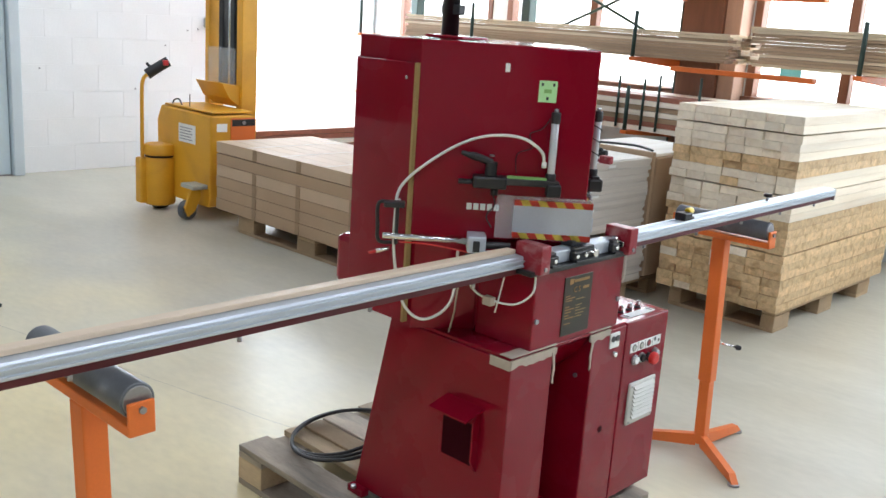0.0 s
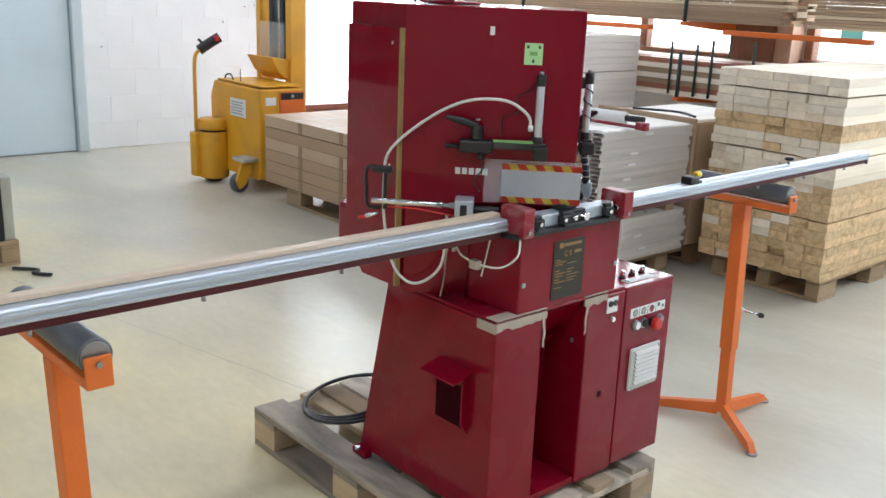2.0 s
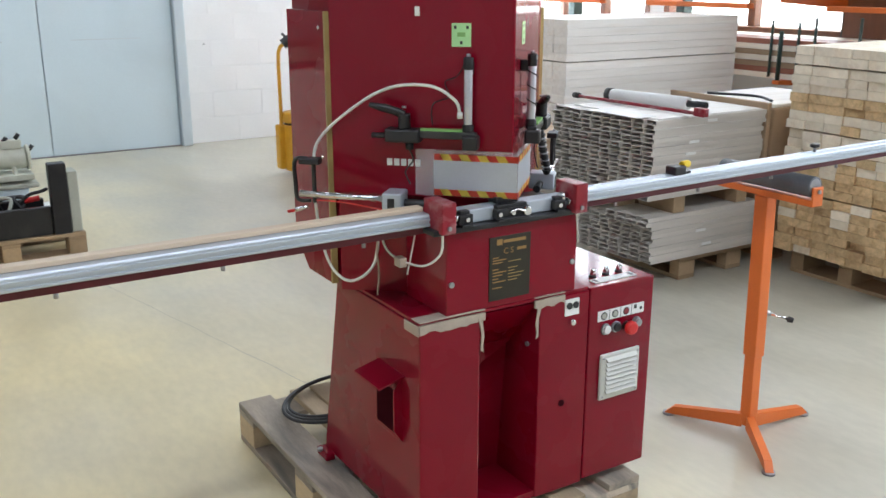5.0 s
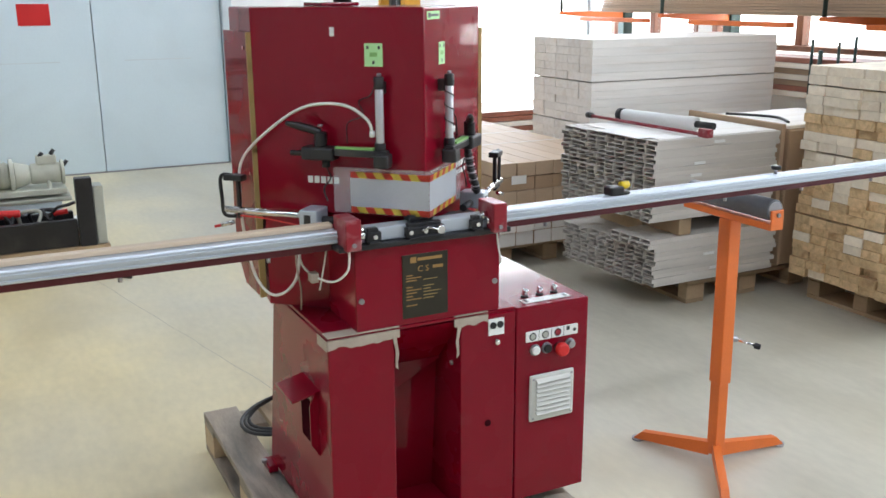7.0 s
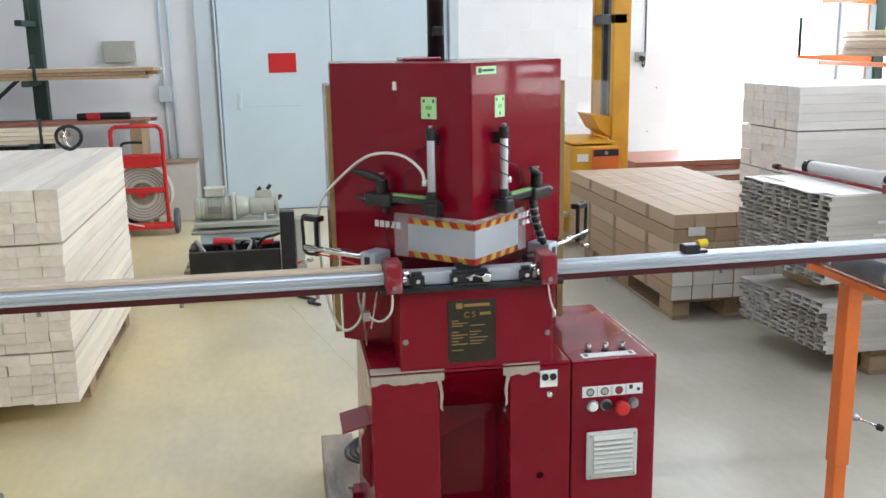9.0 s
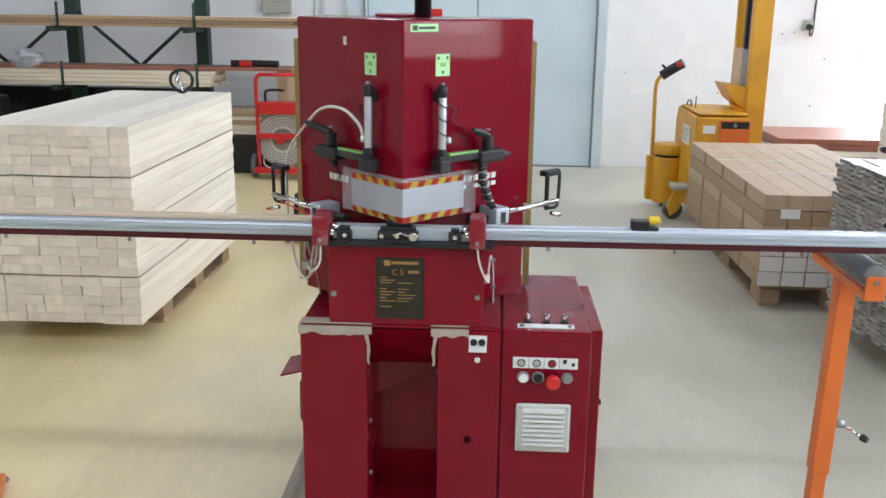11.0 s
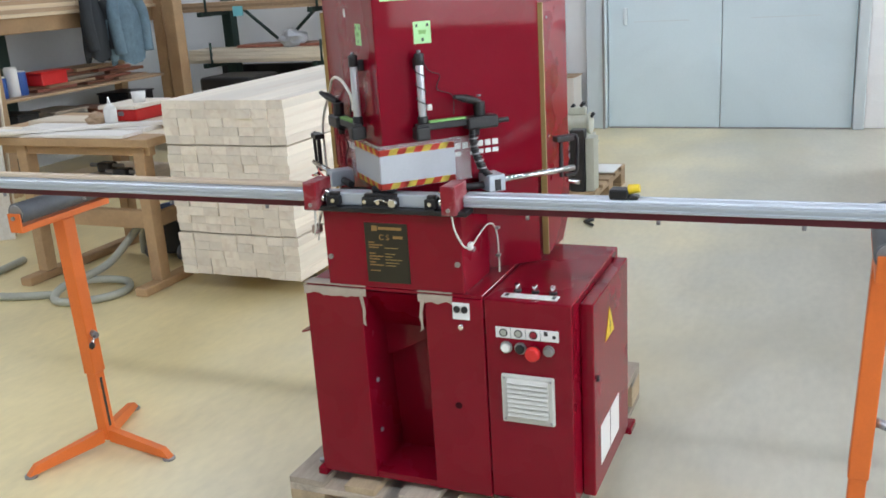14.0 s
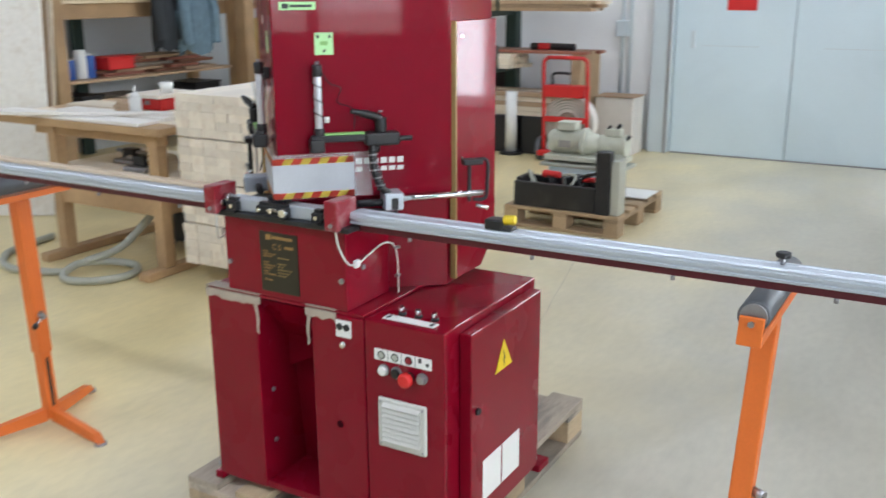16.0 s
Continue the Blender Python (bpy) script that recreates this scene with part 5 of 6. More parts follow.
part("pale_board", bm_box((-3.859, 7.40, 0), (-3.715, 7.599, HC - 0.001), 0.006), surf("pinkish_planed_wood", (0.52, 0.33, 0.24), 0.6, 0, 0.12, 4, 60, 0.1, stretch=(5, 5, 0.5)), col)
solid("window_notice", bm_box((-3.41, 7.585, 1.315), (-3.23, 7.589, 1.415)), CYAN, "small cyan paper notice on the window", "notice")

made = so_far()
# ---- shelving along the back wall ----
sh = thing("wall_shelving", (-8.0, -1.2, 0), "dark green steel shelving for long boards along the wall", "shelving")
for y in (-3.0, -1.64, -0.36):
    part("upright", bm_box((-8.2, y - 0.06, 0), (-8.08, y + 0.06, 2.6), 0.006), GREENSTEEL, sh)
    for z in (0.80, 1.34, 1.85):
        part("arm", bm_box((-8.08, y - 0.03, z - 0.05), (-7.60, y + 0.03, z), 0.006), GREENSTEEL, sh)
        part("stop_pin", bm_rod((-7.62, y + 0.08, z), (-7.62, y + 0.08, z + 0.22), 0.014, seg=8), GREENSTEEL, sh)
for y0, y1 in ((-3.0, -1.64), (-1.64, -0.36)):
    part("brace", bm_rod((-8.14, y0, 1.50), (-8.14, (y0 + y1) / 2, 0.95), 0.018), GREENSTEEL, sh)
    part("brace", bm_rod((-8.14, y1, 1.50), (-8.14, (y0 + y1) / 2, 0.95), 0.018), GREENSTEEL, sh)
board_bundle("board_bundle", "bundle of long pale boards on the green shelving", -3.3, 0.70, -7.98, 1.3415, 3, 3, 0.032, 0.12, [PINE_Y, TANWOOD], 21, "y", 0.08)
board_bundle("board_bundle", "bundle of pale boards on the green shelving", -3.2, -0.12, -7.98, 0.8015, 4, 3, 0.036, 0.12, [PINE_Y], 22, "y", 0.05)
board_bundle("board_bundle", "reddish boards behind the pale bundle", -2.6, 0.62, -8.07, 0.95, 1, 3, 0.03, 0.13, [REDWOOD, TANWOOD], 23, "y", 0.04)
board_bundle("board_bundle", "short board bundle stored low against the wall", -1.2, 0.30, -8.05, 0.36, 5, 3, 0.045, 0.13, [TANWOOD, PINE_Y], 24, "y", 0.05)
# Black boxes added to fill the dark area under the low boards.
for y in (-1.0, -0.3, 0.2):
    solid("dark_crate", bm_box((-8.25, y - 0.22, 0), (-7.62, y + 0.22, 0.358), 0.015), BLACK, "black box filling the dark area under the boards", "crate", "dark crates")
solid("board_support", bm_box((-8.2, 0.45, 0), (-7.7, 0.55, 0.949), 0.006), PALLET, "upright board carrying the board ends", "support")
# Dark panel added to fill the dark area behind the shelving.
solid("dark_hoarding", bm_box((-8.36, -3.3, 0.0), (-8.30, -0.5, 0.72), 0.006), BLACK_STEEL, "dark panel added low behind the shelving", "panel")
tool = thing("power_tool", (-7.8, 0.25, 0.981), "black and red power tool lying on the boards", "power tool")
part("body", bm_tube([(-7.8, 0.0, 1.012), (-7.8, 0.15, 1.015), (-7.8, 0.3, 1.014), (-7.78, 0.45, 1.013)], 0.032, 10), BLACK, tool)
part("grip", bm_box((-7.84, 0.08, 0.985), (-7.76, 0.2, 1.045), 0.012), BRIGHT_RED, tool)
solid("hanging_notice", bm_box((-7.616, -2.57, 1.285), (-7.606, -2.45, 1.385)), CYAN, "small cyan paper notice hung before the long boards", "notice")
bag = thing("plastic_bag", (-7.75, -1.95, 0.946), "crumpled clear plastic bag on the boards", "bag")
own = bmesh.new()
bmesh.ops.create_icosphere(own, subdivisions=3, radius=0.14)
for v in own.verts:
    v.co *= 1 + 0.35 * noise.noise(v.co * 12)
    v.co.z = v.co.z * 0.7
    v.co += Vector((-7.75, -1.95, 1.03))
part("bag_film", own, FOIL, bag)
placed(made, -0.08, -0.10, 0.0)

made = so_far()
head = thing("ring_clamp", (-4.42, 0.56, 1.05), "black and chrome ring clamp standing on the board stack", "clamp")
part("ring", bm_tube([(-4.42, 0.56, 1.06), (-4.42, 0.50, 1.10), (-4.42, 0.50, 1.16), (-4.42, 0.56, 1.19), (-4.42, 0.62, 1.16), (-4.42, 0.62, 1.10)], 0.010, 8, closed=True), BLACK, head)
part("ring", bm_tube([(-4.46, 0.56, 1.06), (-4.50, 0.52, 1.10), (-4.50, 0.52, 1.15), (-4.46, 0.54, 1.19), (-4.40, 0.54, 1.15), (-4.40, 0.54, 1.10)], 0.008, 8, closed=True), CHROME, head)
placed(made, -0.22, -0.06, -0.0075)

made = so_far()
# ---- strapping cart ----
cart = thing("strapping_cart", (-7.2, 0.57, 0), "red steel strapping cart with a reel of white band", "cart")
for y in (0.365, 0.785):
    part("post", bm_tube([(-7.24, y, 0.06), (-7.22, y, 0.5), (-7.20, y, 0.86), (-7.20, y + (0.012 if y < 0.5 else -0.012), 0.925), (-7.20, 0.575 + (y - 0.575) * 0.8, 0.95)], 0.017, 8, steps=5), BRIGHT_RED, cart)
part("cross_tube", bm_rod((-7.20, 0.40, 0.951), (-7.20, 0.75, 0.951), 0.017, seg=10), BRIGHT_RED, cart)
part("seal_tray", bm_box((-7.33, 0.385, 0.60), (-7.175, 0.765, 0.705), 0.01), BRIGHT_RED, cart, "red steel tray")
part("tension_tool", bm_tube([(-7.24, 0.44, 0.71), (-7.22, 0.45, 0.80), (-7.21, 0.55, 0.815), (-7.21, 0.62, 0.81)], 0.012, 8), BLACK, cart)
part("lower_bar", bm_box((-7.215, 0.38, 0.375), (-7.185, 0.775, 0.425), 0.006), BRIGHT_RED, cart)
part("hub_bracket", bm_prism([(0.53, 0.374), (0.63, 0.374), (0.60, 0.335), (0.56, 0.335)], -7.215, -7.19, 0.003, axis="x"), BRIGHT_RED, cart)
part("foot_bar", bm_box((-7.25, 0.33, 0.06), (-7.16, 0.83, 0.11), 0.01), BRIGHT_RED, cart)
reel = part("reel", bm_rod((-7.40, 0.58, 0.36), (-7.28, 0.58, 0.36), 0.25, seg=40, bevel=0.006), CARD_END, cart, "reel of pale strapping band")
for rr_ in (0.235, 0.21, 0.185, 0.16, 0.135):
    part("band", bm_tube([(-7.277, 0.58 + rr_ * math.cos(a), 0.36 + rr_ * math.sin(a)) for a in [k * math.tau / 12 for k in range(12)]], 0.006, 6, steps=3, closed=True), GREYPAINT, reel)
part("core", bm_rod((-7.28, 0.58, 0.36), (-7.272, 0.58, 0.36), 0.10, seg=28), OLD_WOOD, reel)
part("hub", bm_rod((-7.272, 0.58, 0.36), (-7.22, 0.58, 0.36), 0.035, 0.03), BLACK, reel)
part("band_end", bm_tube([(-7.27, 0.40, 0.20), (-7.20, 0.42, 0.14), (-7.10, 0.52, 0.12), (-7.05, 0.60, 0.115)], 0.006, 6), WHITE, cart, "loose white strap end")
for y in (0.31, 0.85):
    part("wheel", bm_rod((-7.30, y - 0.02, 0.11), (-7.30, y + 0.02, 0.11), 0.11, seg=24, bevel=0.008), RUBBER, cart)
box2 = thing("pale_carton", (-7.98, 0.80, 0), "pale cardboard box standing at the wall", "box")
part("body", bm_box((-8.15, 0.62, 0), (-7.85, 1.0, 0.545), 0.008), CARD_END, box2)
part("flap", bm_box((-8.16, 0.61, 0.546), (-7.84, 1.01, 0.556), 0.003), CARD, box2)
wt = thing("white_pipe", (-7.44, -0.07, 0), "white plastic pipe standing upright", "pipe")
part("pipe", bm_rod((-7.44, -0.07, 0.03), (-7.44, -0.07, 0.60), 0.055, seg=20), WHITE, wt)
part("base", bm_rod((-7.44, -0.07, 0), (-7.44, -0.07, 0.03), 0.11), BLACK, wt)
placed(made, -0.20, -0.12, 0.0)

made = so_far()
# ---- motor unit on its pallet ----
mu = thing("motor_unit", (-5.4, 1.4, 0.1445), "grey-green motor unit with a black steel trough on a pallet", "machine")
tr = part("trough_front", bm_box((-5.10, 1.12, 0.1445), (-5.06, 1.70, 0.31), 0.006), BLACK_STEEL, mu)
part("trough_back", bm_box((-5.34, 1.12, 0.1445), (-5.30, 1.70, 0.31), 0.006), BLACK_STEEL, mu)
part("trough_end", bm_box((-5.299, 1.12, 0.1445), (-5.101, 1.16, 0.33), 0.006), BLACK_STEEL, mu)
part("trough_floor", bm_box((-5.299, 1.161, 0.1445), (-5.101, 1.70, 0.22)), BLACK_STEEL, mu)
part("upright_plate", bm_box((-5.12, 1.705, 0.1445), (-5.04, 1.80, 0.555), 0.006), BLACK_STEEL, mu)
part("grey_cabinet", bm_box((-5.19, 1.802, 0.1445), (-5.06, 1.86, 0.50), 0.006), GREYPAINT, mu)
MX, MZ = -5.66, 0.500
part("motor", bm_rod((MX, 1.16, MZ), (MX, 1.38, MZ), 0.082, seg=28, bevel=0.016), MOTOR, mu)
part("fan_cowl", bm_rod((MX, 1.125, MZ), (MX, 1.165, MZ), 0.070, 0.086, 28, bevel=0.010), MOTOR, mu)
for i in range(9):
    part("cooling_fin", bm_rod((MX, 1.185 + i * 0.021, MZ), (MX, 1.191 + i * 0.021, MZ), 0.090, seg=24), MOTOR, mu)
box = part("terminal_box", bm_box((MX - 0.05, 1.20, MZ + 0.085), (MX + 0.06, 1.33, MZ + 0.135), 0.008), MOTOR, mu)
part("box_lid", bm_box((MX - 0.056, 1.194, MZ + 0.1355), (MX + 0.066, 1.336, MZ + 0.145), 0.003), MOTOR, box)
part("name_plate", bm_box((MX + 0.088, 1.22, MZ - 0.03), (MX + 0.0915, 1.31, MZ + 0.02)), STEEL, mu)
part("flange", bm_rod((MX, 1.38, MZ), (MX, 1.405, MZ), 0.105, seg=28, bevel=0.004), MOTOR, mu)
part("gear_head", bm_rod((MX, 1.405, MZ), (MX, 1.50, MZ), 0.085, 0.060, 20, bevel=0.012), MOTOR, mu)
part("pump", bm_rod((MX, 1.50, MZ), (MX, 1.68, MZ), 0.066, seg=18, bevel=0.012), MOTOR, mu)
part("pump_end", bm_rod((MX, 1.68, MZ), (MX, 1.70, MZ), 0.078, seg=18, bevel=0.004), MOTOR, mu)
part("valve", bm_box((MX - 0.03, 1.54, MZ + 0.06), (MX + 0.035, 1.66, MZ + 0.115), 0.008), MOTOR, mu)
for dy, dz in ((1.57, 0.135), (1.64, 0.150), (1.71, 0.075)):
    part("tap", bm_rod((MX + 0.02, dy - 0.012, MZ + dz - 0.03), (MX + 0.02, dy + 0.012, MZ + dz), 0.013, seg=10), BLACK, mu)
part("outlet_pipe", bm_tube([(MX + 0.04, 1.60, MZ - 0.05), (MX + 0.09, 1.60, MZ - 0.09), (MX + 0.10, 1.58, 0.385)], 0.014, 8), MOTOR, mu)
part("motor_stand", bm_box((MX - 0.12, 1.12, 0.378), (MX + 0.12, 1.70, 0.416), 0.006), MOTOR, mu)
part("stand_shelf", bm_box((MX - 0.14, 1.10, 0.335), (MX + 0.14, 1.72, 0.360), 0.006), GREYPAINT, mu)
part("side_panel", bm_box((MX + 0.115, 1.16, 0.1445), (MX + 0.123, 1.66, 0.334), 0.003), DOOR, mu, "pale grey steel side panel")
for y in (1.22, 1.58):
    for x in (MX - 0.11, MX + 0.04):
        part("stand_leg", bm_box((x, y, 0.1445), (x + 0.07, y + 0.06, 0.334), 0.006), GREYPAINT, mu)
rnd = random.Random(31)
for i in range(6):
    y = 1.20 + 0.07 * i
    part("cable", bm_tube([(-5.29, y, 0.23), (-5.26, y + rnd.uniform(-.05, .1), 0.33), (-5.2, y + rnd.uniform(-.05, .15), 0.345), (-5.13, y + 0.05, 0.24)], 0.011, 8), BLACK if i % 3 else GREYPAINT, mu)
part("red_plug", bm_rod((-5.22, 1.27, 0.345), (-5.19, 1.40, 0.35), 0.028, 0.022, 12, bevel=0.006), BRIGHT_RED, mu)
part("red_plug", bm_rod((-5.17, 1.58, 0.335), (-5.16, 1.66, 0.345), 0.016, seg=12), BRIGHT_RED, mu)
part("flex_lead", bm_tube([(-5.18, 1.55, 0.31), (-5.15, 1.60, 0.37), (-5.12, 1.66, 0.39), (-5.13, 1.70, 0.40)], 0.010, 8), BLACK, mu)
solid("white_plate", bm_box((-5.90, 1.62, 0.1448), (-5.62, 1.86, 0.156), 0.003), WHITE, "white plastic plate lying on the pallet", "plate")
solid("floor_hose", bm_tube([(-4.95, 1.80, 0.012), (-4.85, 1.90, 0.012), (-4.80, 1.86, 0.012), (-4.72, 1.93, 0.012)], 0.010, 8), BLACK, "short black cable on the floor", "cable")
placed(made, -0.07, -0.07, 0.0)

made = so_far()
# ---- workbench with clutter ----
bench = thing("workbench", (-3.5, -0.5, 0), "worn beech workbench with a lower shelf", "workbench")
for x in (-3.11, -3.85):
    for y in (-0.07, -0.90):
        part("leg", bm_box((x - 0.04, y - 0.035, 0.05), (x + 0.04, y + 0.035, 0.80), 0.006), BENCHWOOD, bench)
for y in (-0.07, -0.90):
    part("skid", bm_box((-4.0, y - 0.04, 0), (-2.93, y + 0.04, 0.05), 0.008), BENCHWOOD, bench)
    part("side_rail", bm_box((-3.81, y - 0.025, 0.34), (-3.15, y + 0.025, 0.42), 0.006), BENCHWOOD, bench)
for x in (-3.11, -3.85):
    part("long_rail", bm_box((x - 0.025, -0.865, 0.34), (x + 0.025, -0.105, 0.44), 0.006), BENCHWOOD, bench)
    part("apron", bm_box((x - 0.025, -1.05, 0.745), (x + 0.025, 0.0, 0.795), 0.006), BENCHWOOD, bench)
for i in range(5):
    x0 = -3.95 + i * 0.185
    part("top_plank", bm_box((x0, -1.35, 0.801), (x0 + 0.182, 0.04, 0.845), 0.004), PINE_Y if i % 2 else BENCHWOOD, bench)
part("shelf_board", bm_box((-3.83, -0.98, 0.53), (-3.10, -0.02, 0.552), 0.004), PALE, bench)
for i, (x, y, w, L2, m) in enumerate(((-3.12, -0.75, 0.16, 1.25, PALE_Y), (-3.32, -0.6, 0.15, 0.9, PALE_Y), (-3.55, -0.65, 0.22, 1.1, PINE_Y))):
    solid("loose_board", bm_box((x - w / 2, y - L2 / 2, 0.8455), (x + w / 2, y + L2 / 2, 0.864 + 0.004 * i), 0.003), m, "pale loose board lying on the workbench", "board", "loose boards")
lb = new("loose_board", mesh_of("loose_board", bm_box((-0.03, -0.95, 0), (0.03, 0.95, 0.02), 0.003), PALE_Y))
lb.matrix_basis = pose(-3.0, -0.95, 0.868, 0, 0, 25)
tagged(lb, "long pale strip across the workbench", "board", "loose boards")
bt = thing("glue_bottle", (-3.315, -0.434, 0.866), "white plastic glue bottle on the workbench", "bottle")
part("body", bm_rod((-3.315, -0.434, 0.866), (-3.315, -0.434, 0.965), 0.036, seg=20, bevel=0.006), WHITE, bt)
part("shoulder", bm_rod((-3.315, -0.434, 0.965), (-3.315, -0.434, 0.995), 0.035, 0.014, 20), WHITE, bt)
part("nozzle", bm_rod((-3.315, -0.434, 0.995), (-3.315, -0.434, 1.03), 0.010, 0.004, 12), WHITE, bt)
tb = thing("red_toolbox", (-3.57, -0.46, 0.8725), "red toolbox with a pale board on top", "toolbox")
part("case", bm_box((-3.70, -0.57, 0.8728), (-3.43, -0.35, 0.945), 0.01), BRIGHT_RED, tb)
part("latch", bm_box((-3.43, -0.48, 0.905), (-3.424, -0.44, 0.93), 0.002), STEEL, tb)
part("lid_board", bm_box((-3.73, -0.60, 0.9455), (-3.40, -0.33, 0.968), 0.004), PALE, tb)
cup = thing("white_cup", (-3.55, -0.44, 0.968), "white plastic cup on the toolbox", "cup")
part("wall", bm_rod((-3.55, -0.42, 0.9685), (-3.55, -0.42, 1.03), 0.035, 0.042, 18), WHITE, cup)
gl = thing("glove", (-3.35, -0.55, 0.866), "crumpled pale work glove", "glove")
own = bmesh.new()
bmesh.ops.create_icosphere(own, subdivisions=3, radius=0.06)
for v in own.verts:
    v.co *= 1 + 0.5 * noise.noise(v.co * 25)
    v.co.z *= 0.6
    v.co += Vector((-3.36, -0.58, 0.902))
part("cloth", own, TANWOOD, gl)
for i, (x, y) in enumerate(((-3.25, -0.35), (-3.40, -0.6))):
    g = thing("hand_tool", (x, y, 0.5525), "dark cast-iron clamp on the bench shelf", "tool", "bench tools")
    part("base", bm_box((x - 0.07, y - 0.09, 0.5525), (x + 0.07, y + 0.09, 0.58), 0.006), STEEL, g)
    part("body", bm_box((x - 0.035, y - 0.05, 0.581), (x + 0.035, y + 0.05, 0.64), 0.012), BLACK_STEEL, g)
    part("screw", bm_rod((x, y - 0.12, 0.62), (x, y + 0.12, 0.62), 0.012), STEEL, g)
hose = thing("vacuum_hose", (-2.9, -0.3, 0), "grey ribbed vacuum hose coiled on the floor", "hose")
part("loop", bm_tube([(-2.74, -0.5, 0.022), (-2.72, -0.36, 0.022), (-2.83, -0.22, 0.024), (-2.98, -0.2, 0.024), (-3.08, -0.30, 0.03), (-3.02, -0.45, 0.045), (-2.86, -0.52, 0.06)], 0.022, 10, closed=True), GREYPAINT, hose)
part("tail", bm_tube([(-2.9, -0.5, 0.07), (-3.1, -0.42, 0.12), (-3.25, -0.3, 0.30), (-3.4, -0.35, 0.33), (-3.5, -0.5, 0.20), (-3.6, -0.6, 0.03)], 0.022, 10), GREYPAINT, hose)
part("tail", bm_tube([(-2.8, -0.55, 0.022), (-2.7, -0.9, 0.022), (-2.9, -1.2, 0.022), (-3.3, -1.3, 0.022)], 0.022, 10), GREYPAINT, hose)
vac = thing("vacuum_cleaner", (-3.75, -0.4, 0), "dark workshop vacuum cleaner under the bench", "vacuum cleaner")
part("tank", bm_rod((-3.7, -0.4, 0.04), (-3.7, -0.4, 0.26), 0.16, 0.15, 24, bevel=0.02), BLACK, vac)
part("lid", bm_rod((-3.7, -0.4, 0.261), (-3.7, -0.4, 0.32), 0.155, 0.10, 24, bevel=0.02), BLUE, vac)
for y in (-0.52, -0.28):
    part("wheel", bm_rod((-3.58, y - 0.015, 0.05), (-3.58, y + 0.015, 0.05), 0.05), RUBBER, vac)
placed(made, -0.05, -0.11, 0.0)

made = so_far()
# ---- shelf corner with jackets ----
su = thing("wooden_shelf_unit", (-5.8, -2.75, 0), "rough wooden shelf unit with boards and cans", "shelf unit")
for x in (-4.55, -6.75):
    part("post", bm_box((x - 0.06, -2.72, 0), (x + 0.06, -2.60, 2.4), 0.006), BENCHWOOD, su)
    part("post", bm_box((x - 0.05, -3.35, 0), (x + 0.05, -3.25, 2.4), 0.006), BENCHWOOD, su)
for z in (0.33, 0.79):
    part("shelf_board", bm_box((-6.68, -3.24, z - 0.025), (-4.60, -2.66, z), 0.004), TANWOOD, su)
part("beam", bm_box((-6.9, -2.80, 1.31), (-4.45, -2.725, 1.44), 0.006), BENCHWOOD, su)
part("loft_board", bm_box((-6.9, -3.35, 1.441), (-4.45, -2.66, 1.47), 0.004), PINE, su)
board_bundle("board_bundle", "thick pile of long pale planks on the wooden shelf unit", -7.1, -4.3, -3.30, 1.471, 7, 4, 0.036, 0.155, [PINE, TANWOOD, BENCHWOOD], 44, jit=0.16)
rnd = random.Random(41)
for i in range(6):
    x = -6.5 + 0.22 * i
    solid("offcut", bm_box((x, -3.15, 0.791 + 0.03 * (i % 2)), (x + rnd.uniform(0.3, 0.6), -2.72 - 0.02 * i, 0.818 + 0.03 * (i % 2)), 0.003), (TANWOOD, REDWOOD, BROWNWOOD)[i % 3], "wooden offcut lying on the shelf", "offcut", "offcuts")
for x, m, hgt in ((-4.80, BLUE, 0.17), (-4.93, WHITE, 0.24), (-5.02, BLUE, 0.20), (-4.72, WHITE, 0.13)):
    cn = thing("paint_can", (x, -2.85, 0.79), "blue and white paint can on the shelf", "can", "paint cans")
    part("tin", bm_rod((x, -2.85, 0.791), (x, -2.85, 0.791 + hgt), 0.055, seg=20, bevel=0.005), m, cn)
    part("lid", bm_rod((x, -2.85, 0.791 + hgt), (x, -2.85, 0.80 + hgt), 0.05, seg=20), WHITE, cn)
for i in range(9):
    x = -6.55 + 0.17 * i
    m = (BROWNWOOD, REDWOOD, TANWOOD, OLD_WOOD)[i % 4]
    solid("offcut", bm_box((x, -3.20, 0.8515 + 0.032 * (i % 3)), (x + rnd.uniform(0.35, 0.6), -2.80 - 0.015 * i, 0.880 + 0.032 * (i % 3)), 0.003), m, "brown wooden offcut piled on the shelf", "offcut", "offcuts")
solid("steel_post", bm_box((-5.42, -3.42, 0), (-5.30, -3.36, 1.45), 0.004), GREENSTEEL, "dark green steel post behind the shelf", "post")
for x, w, hh, m in ((-6.4, 0.35, 0.30, BLACK), (-5.9, 0.28, 0.22, BROWNWOOD), (-5.45, 0.4, 0.26, OLD_WOOD), (-4.95, 0.24, 0.30, BLACK)):
    cr = thing("storage_crate", (x, -2.95, 0.33), "dark storage crate on the low shelf", "crate", "storage crates")
    part("tub", bm_box((x - w / 2, -3.15, 0.331), (x + w / 2, -2.75, 0.33 + hh), 0.012), m, cr)
    part("rim", bm_box((x - w / 2 - 0.01, -3.16, 0.33 + hh), (x + w / 2 + 0.01, -2.74, 0.345 + hh), 0.004), m, cr)
rbx = thing("red_box", (-5.25, -2.8, 0.791), "red plastic storage box on the shelf", "box")
part("tub", bm_box((-5.42, -2.90, 0.853), (-5.12, -2.70, 0.96), 0.01), BRIGHT_RED, rbx)
part("rim", bm_box((-5.44, -2.92, 0.9605), (-5.10, -2.68, 0.972), 0.004), BRIGHT_RED, rbx)


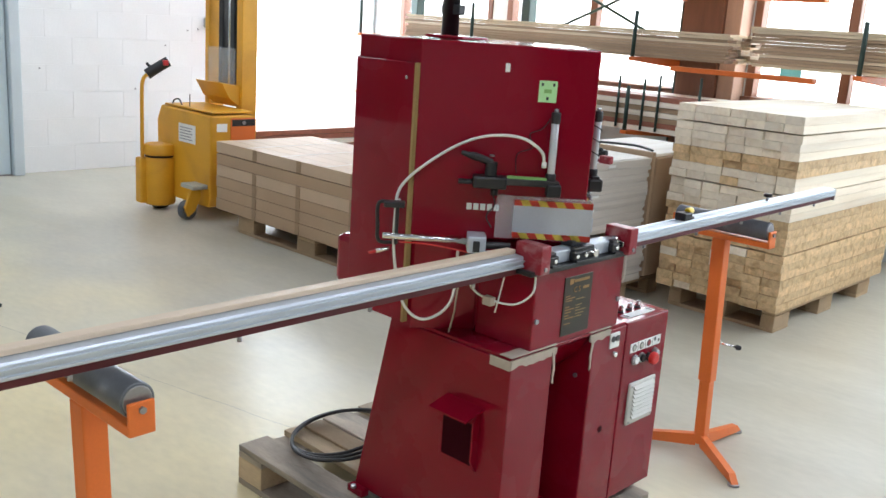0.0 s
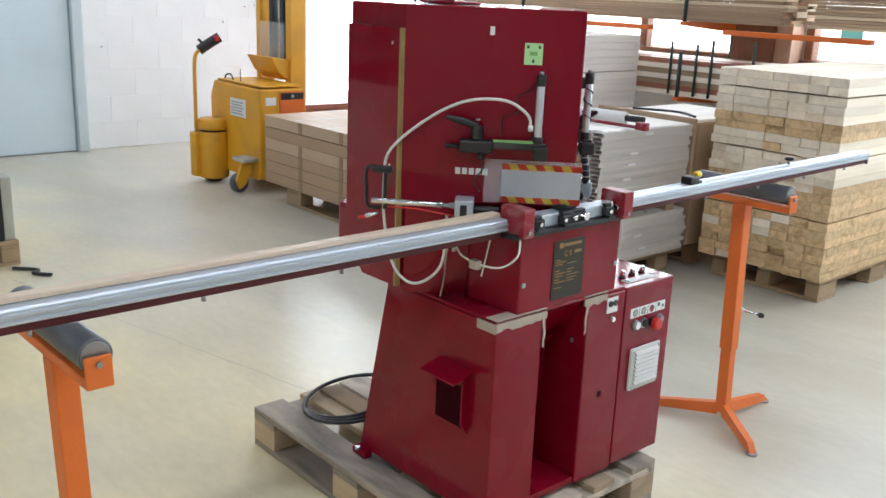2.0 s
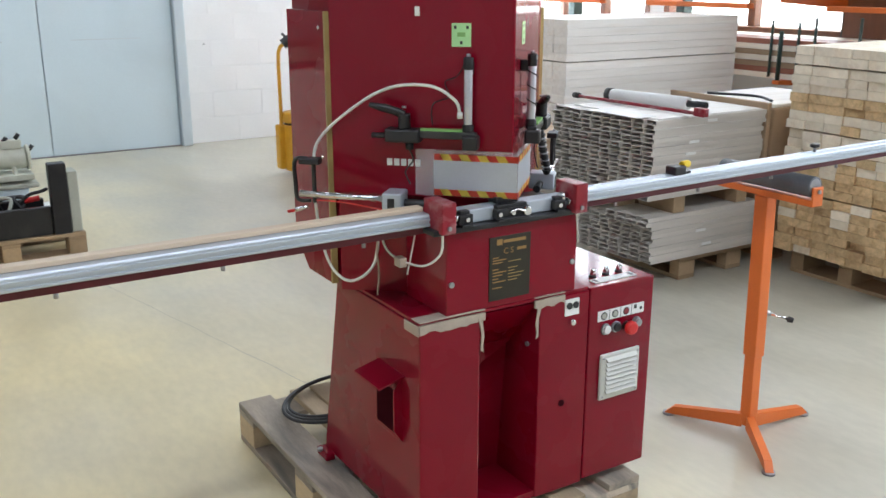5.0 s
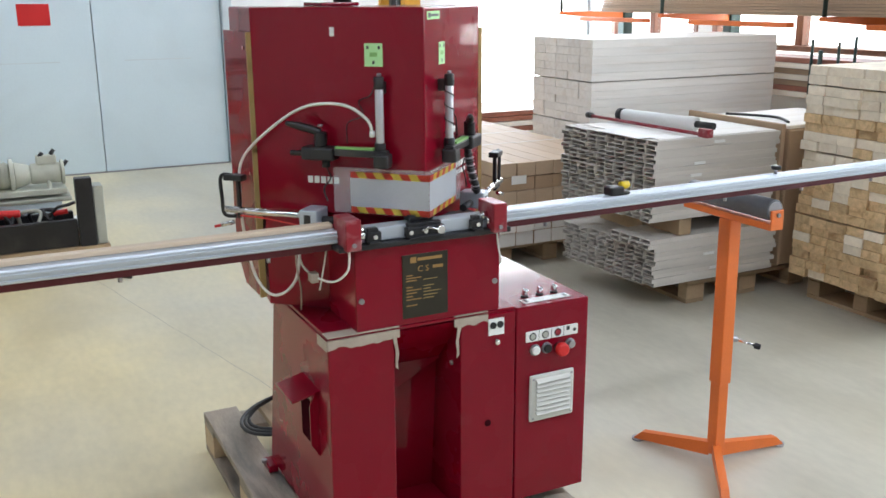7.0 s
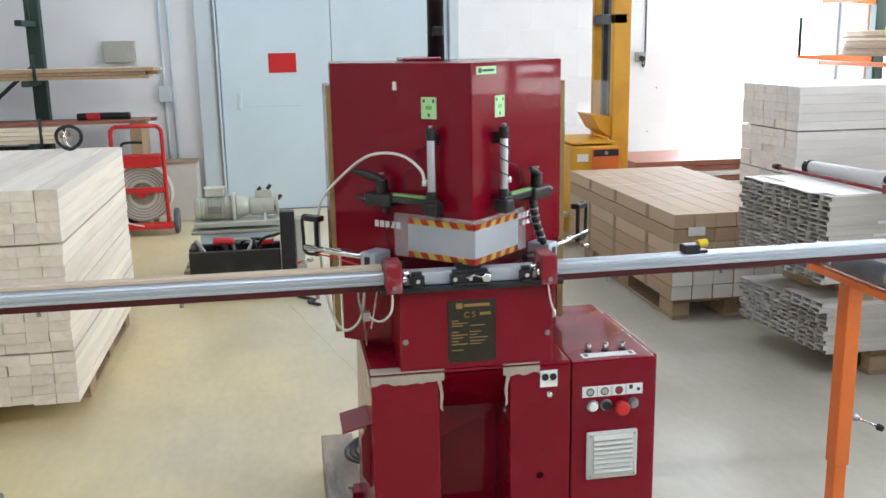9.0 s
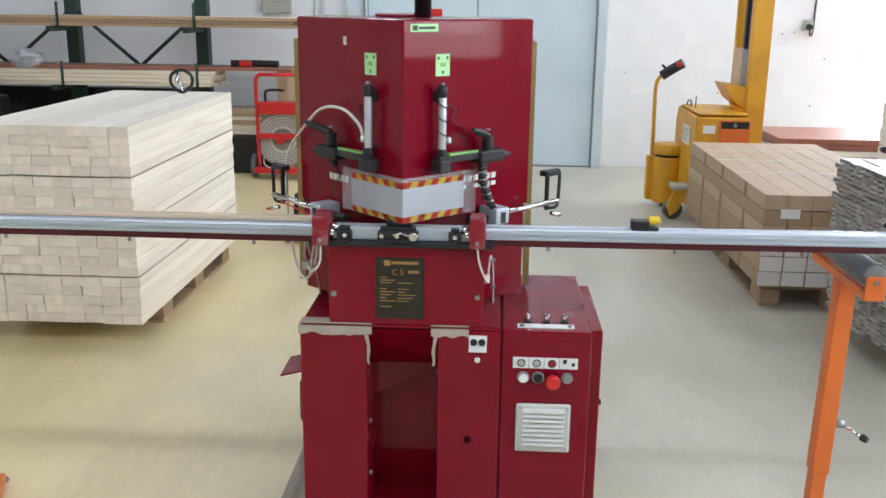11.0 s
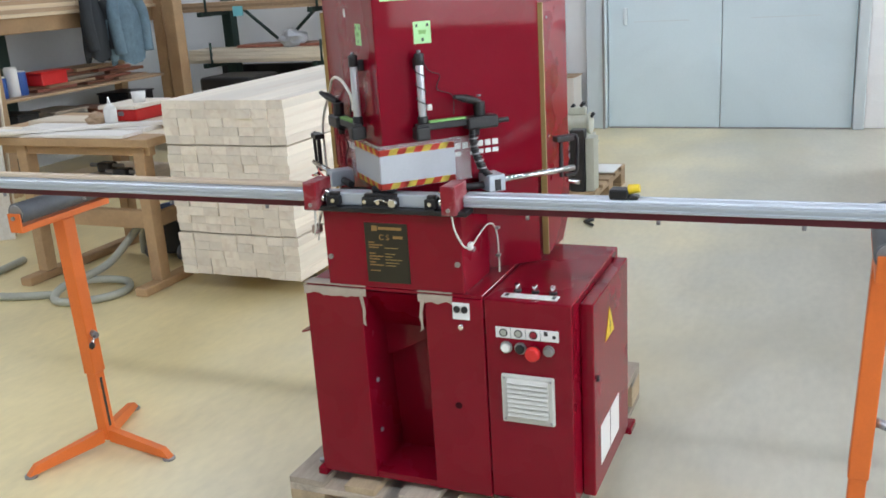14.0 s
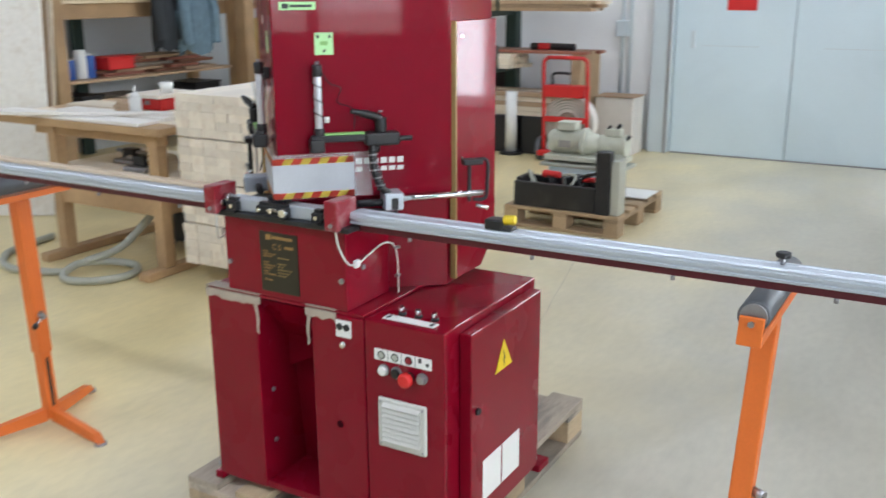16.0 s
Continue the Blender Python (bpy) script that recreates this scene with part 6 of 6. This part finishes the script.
def jacket(x, y, z0, z1, w, material, label):
    j = thing("work_jacket", (x, y, z0), label, "jacket", "hanging jackets")
    own = bmesh.new()
    n, k = 26, 16
    rows = []
    for i in range(k + 1):
        u = i / k
        row = []
        for a in range(n):
            th = a * math.tau / n
            ww = w * (0.30 + 0.7 * min(1, u * 2.2)) * (1 - 0.12 * u)
            fold = 1 + 0.16 * math.sin(th * 5 + u * 3) + 0.10 * noise.noise(Vector((th, u * 4, x)))
            row.append(own.verts.new((x + 0.5 * ww * math.cos(th) * fold, y + 0.22 * ww * math.sin(th) * fold, z1 + (z0 - z1) * u + 0.03 * math.sin(th * 3 + x) * u)))
        rows.append(row)
    for i in range(k):
        for a in range(n):
            own.faces.new((rows[i][a], rows[i][(a + 1) % n], rows[i + 1][(a + 1) % n], rows[i + 1][a])).smooth = True
    own.faces.new(rows[0])
    part("cloth", own, material, j)
    for s in (-1, 1):
        part("sleeve", bm_tube([(x + s * w * 0.33, y + 0.03, z1 - 0.08), (x + s * w * 0.45, y + 0.06, z1 - 0.25), (x + s * w * 0.42, y + 0.08, z0 + 0.08)], 0.055, 10), material, j)
    part("hook", bm_rod((x, y, z1 - 0.01), (x, y, z1 + 0.06), 0.006), STEEL, j)
    return j
jacket(-6.02, -2.50, 0.97, 1.64, 0.44, DENIM, "faded blue work jacket hanging from the beam")
jacket(-5.70, -2.56, 1.02, 1.62, 0.32, CLOTH, "dark work jacket hanging beside the blue one")
solid("shelf_post", bm_box((-6.72, -2.5, 0), (-6.58, -2.36, 2.4), 0.01), BENCHWOOD, "rough timber post by the hanging jackets", "post")
solid("grey_bin", bm_box((-7.3, -2.3, 0), (-6.75, -1.7, 0.72), 0.03), BLACK, "dark bin beside the shelf", "bin")
placed(made, -0.30, -0.43, 0.0)

made = so_far()
# ---- sheets leaning near the bench ----
for k, (dx, lean, m, w) in enumerate(((0.0, 7, PALE_Y, 1.3), (0.05, 9, TANWOOD, 1.36), (0.10, 11, PINE_Y, 1.25))):
    p = new("leaning_panel", mesh_of("leaning_panel", bm_box((0, -0.011, 0), (w, 0.011, 2.4), 0.002), m))
    p.matrix_basis = pose(-3.74 - 0.06 * k, -1.80 - dx, 0.002, lean, 0, -60)
    tagged(p, "large pale wooden panel leaning upright", "panel", "leaning panels")
placed(made, -0.05, -0.15, 0.0)

# ---- cable coil on the saw's pallet ----
cc = thing("power_cable", (-2.3, 2.1, 0.145), "black power cable coiled on the pallet", "cable")
for i in range(3):
    r = 0.185 + 0.012 * i
    part("coil", bm_tube([(-2.27 + 0.03 * i + 0.9 * r * math.cos(a), 2.04 + 0.85 * r * math.sin(a) - 0.01 * i, 0.152 + 0.010 * i + 0.035 * (1 + math.sin(a * 1.0 + 0.6))) for a in [k * math.tau / 10 for k in range(10)]], 0.0065, 8, steps=5, closed=True), BLACK, cc)
part("lead", bm_tube([(-2.15, 2.07, 0.19), (-2.06, 2.12, 0.17), (-2.0, 2.2, 0.16), (-1.96, 2.3, 0.24)], 0.0065, 8), BLACK, cc)
solid("wooden_offcut", bm_box((-2.44, 2.02, 0.1443), (-1.95, 2.10, 0.156), 0.003), PALLET, "loose wooden slat on the pallet", "slat")
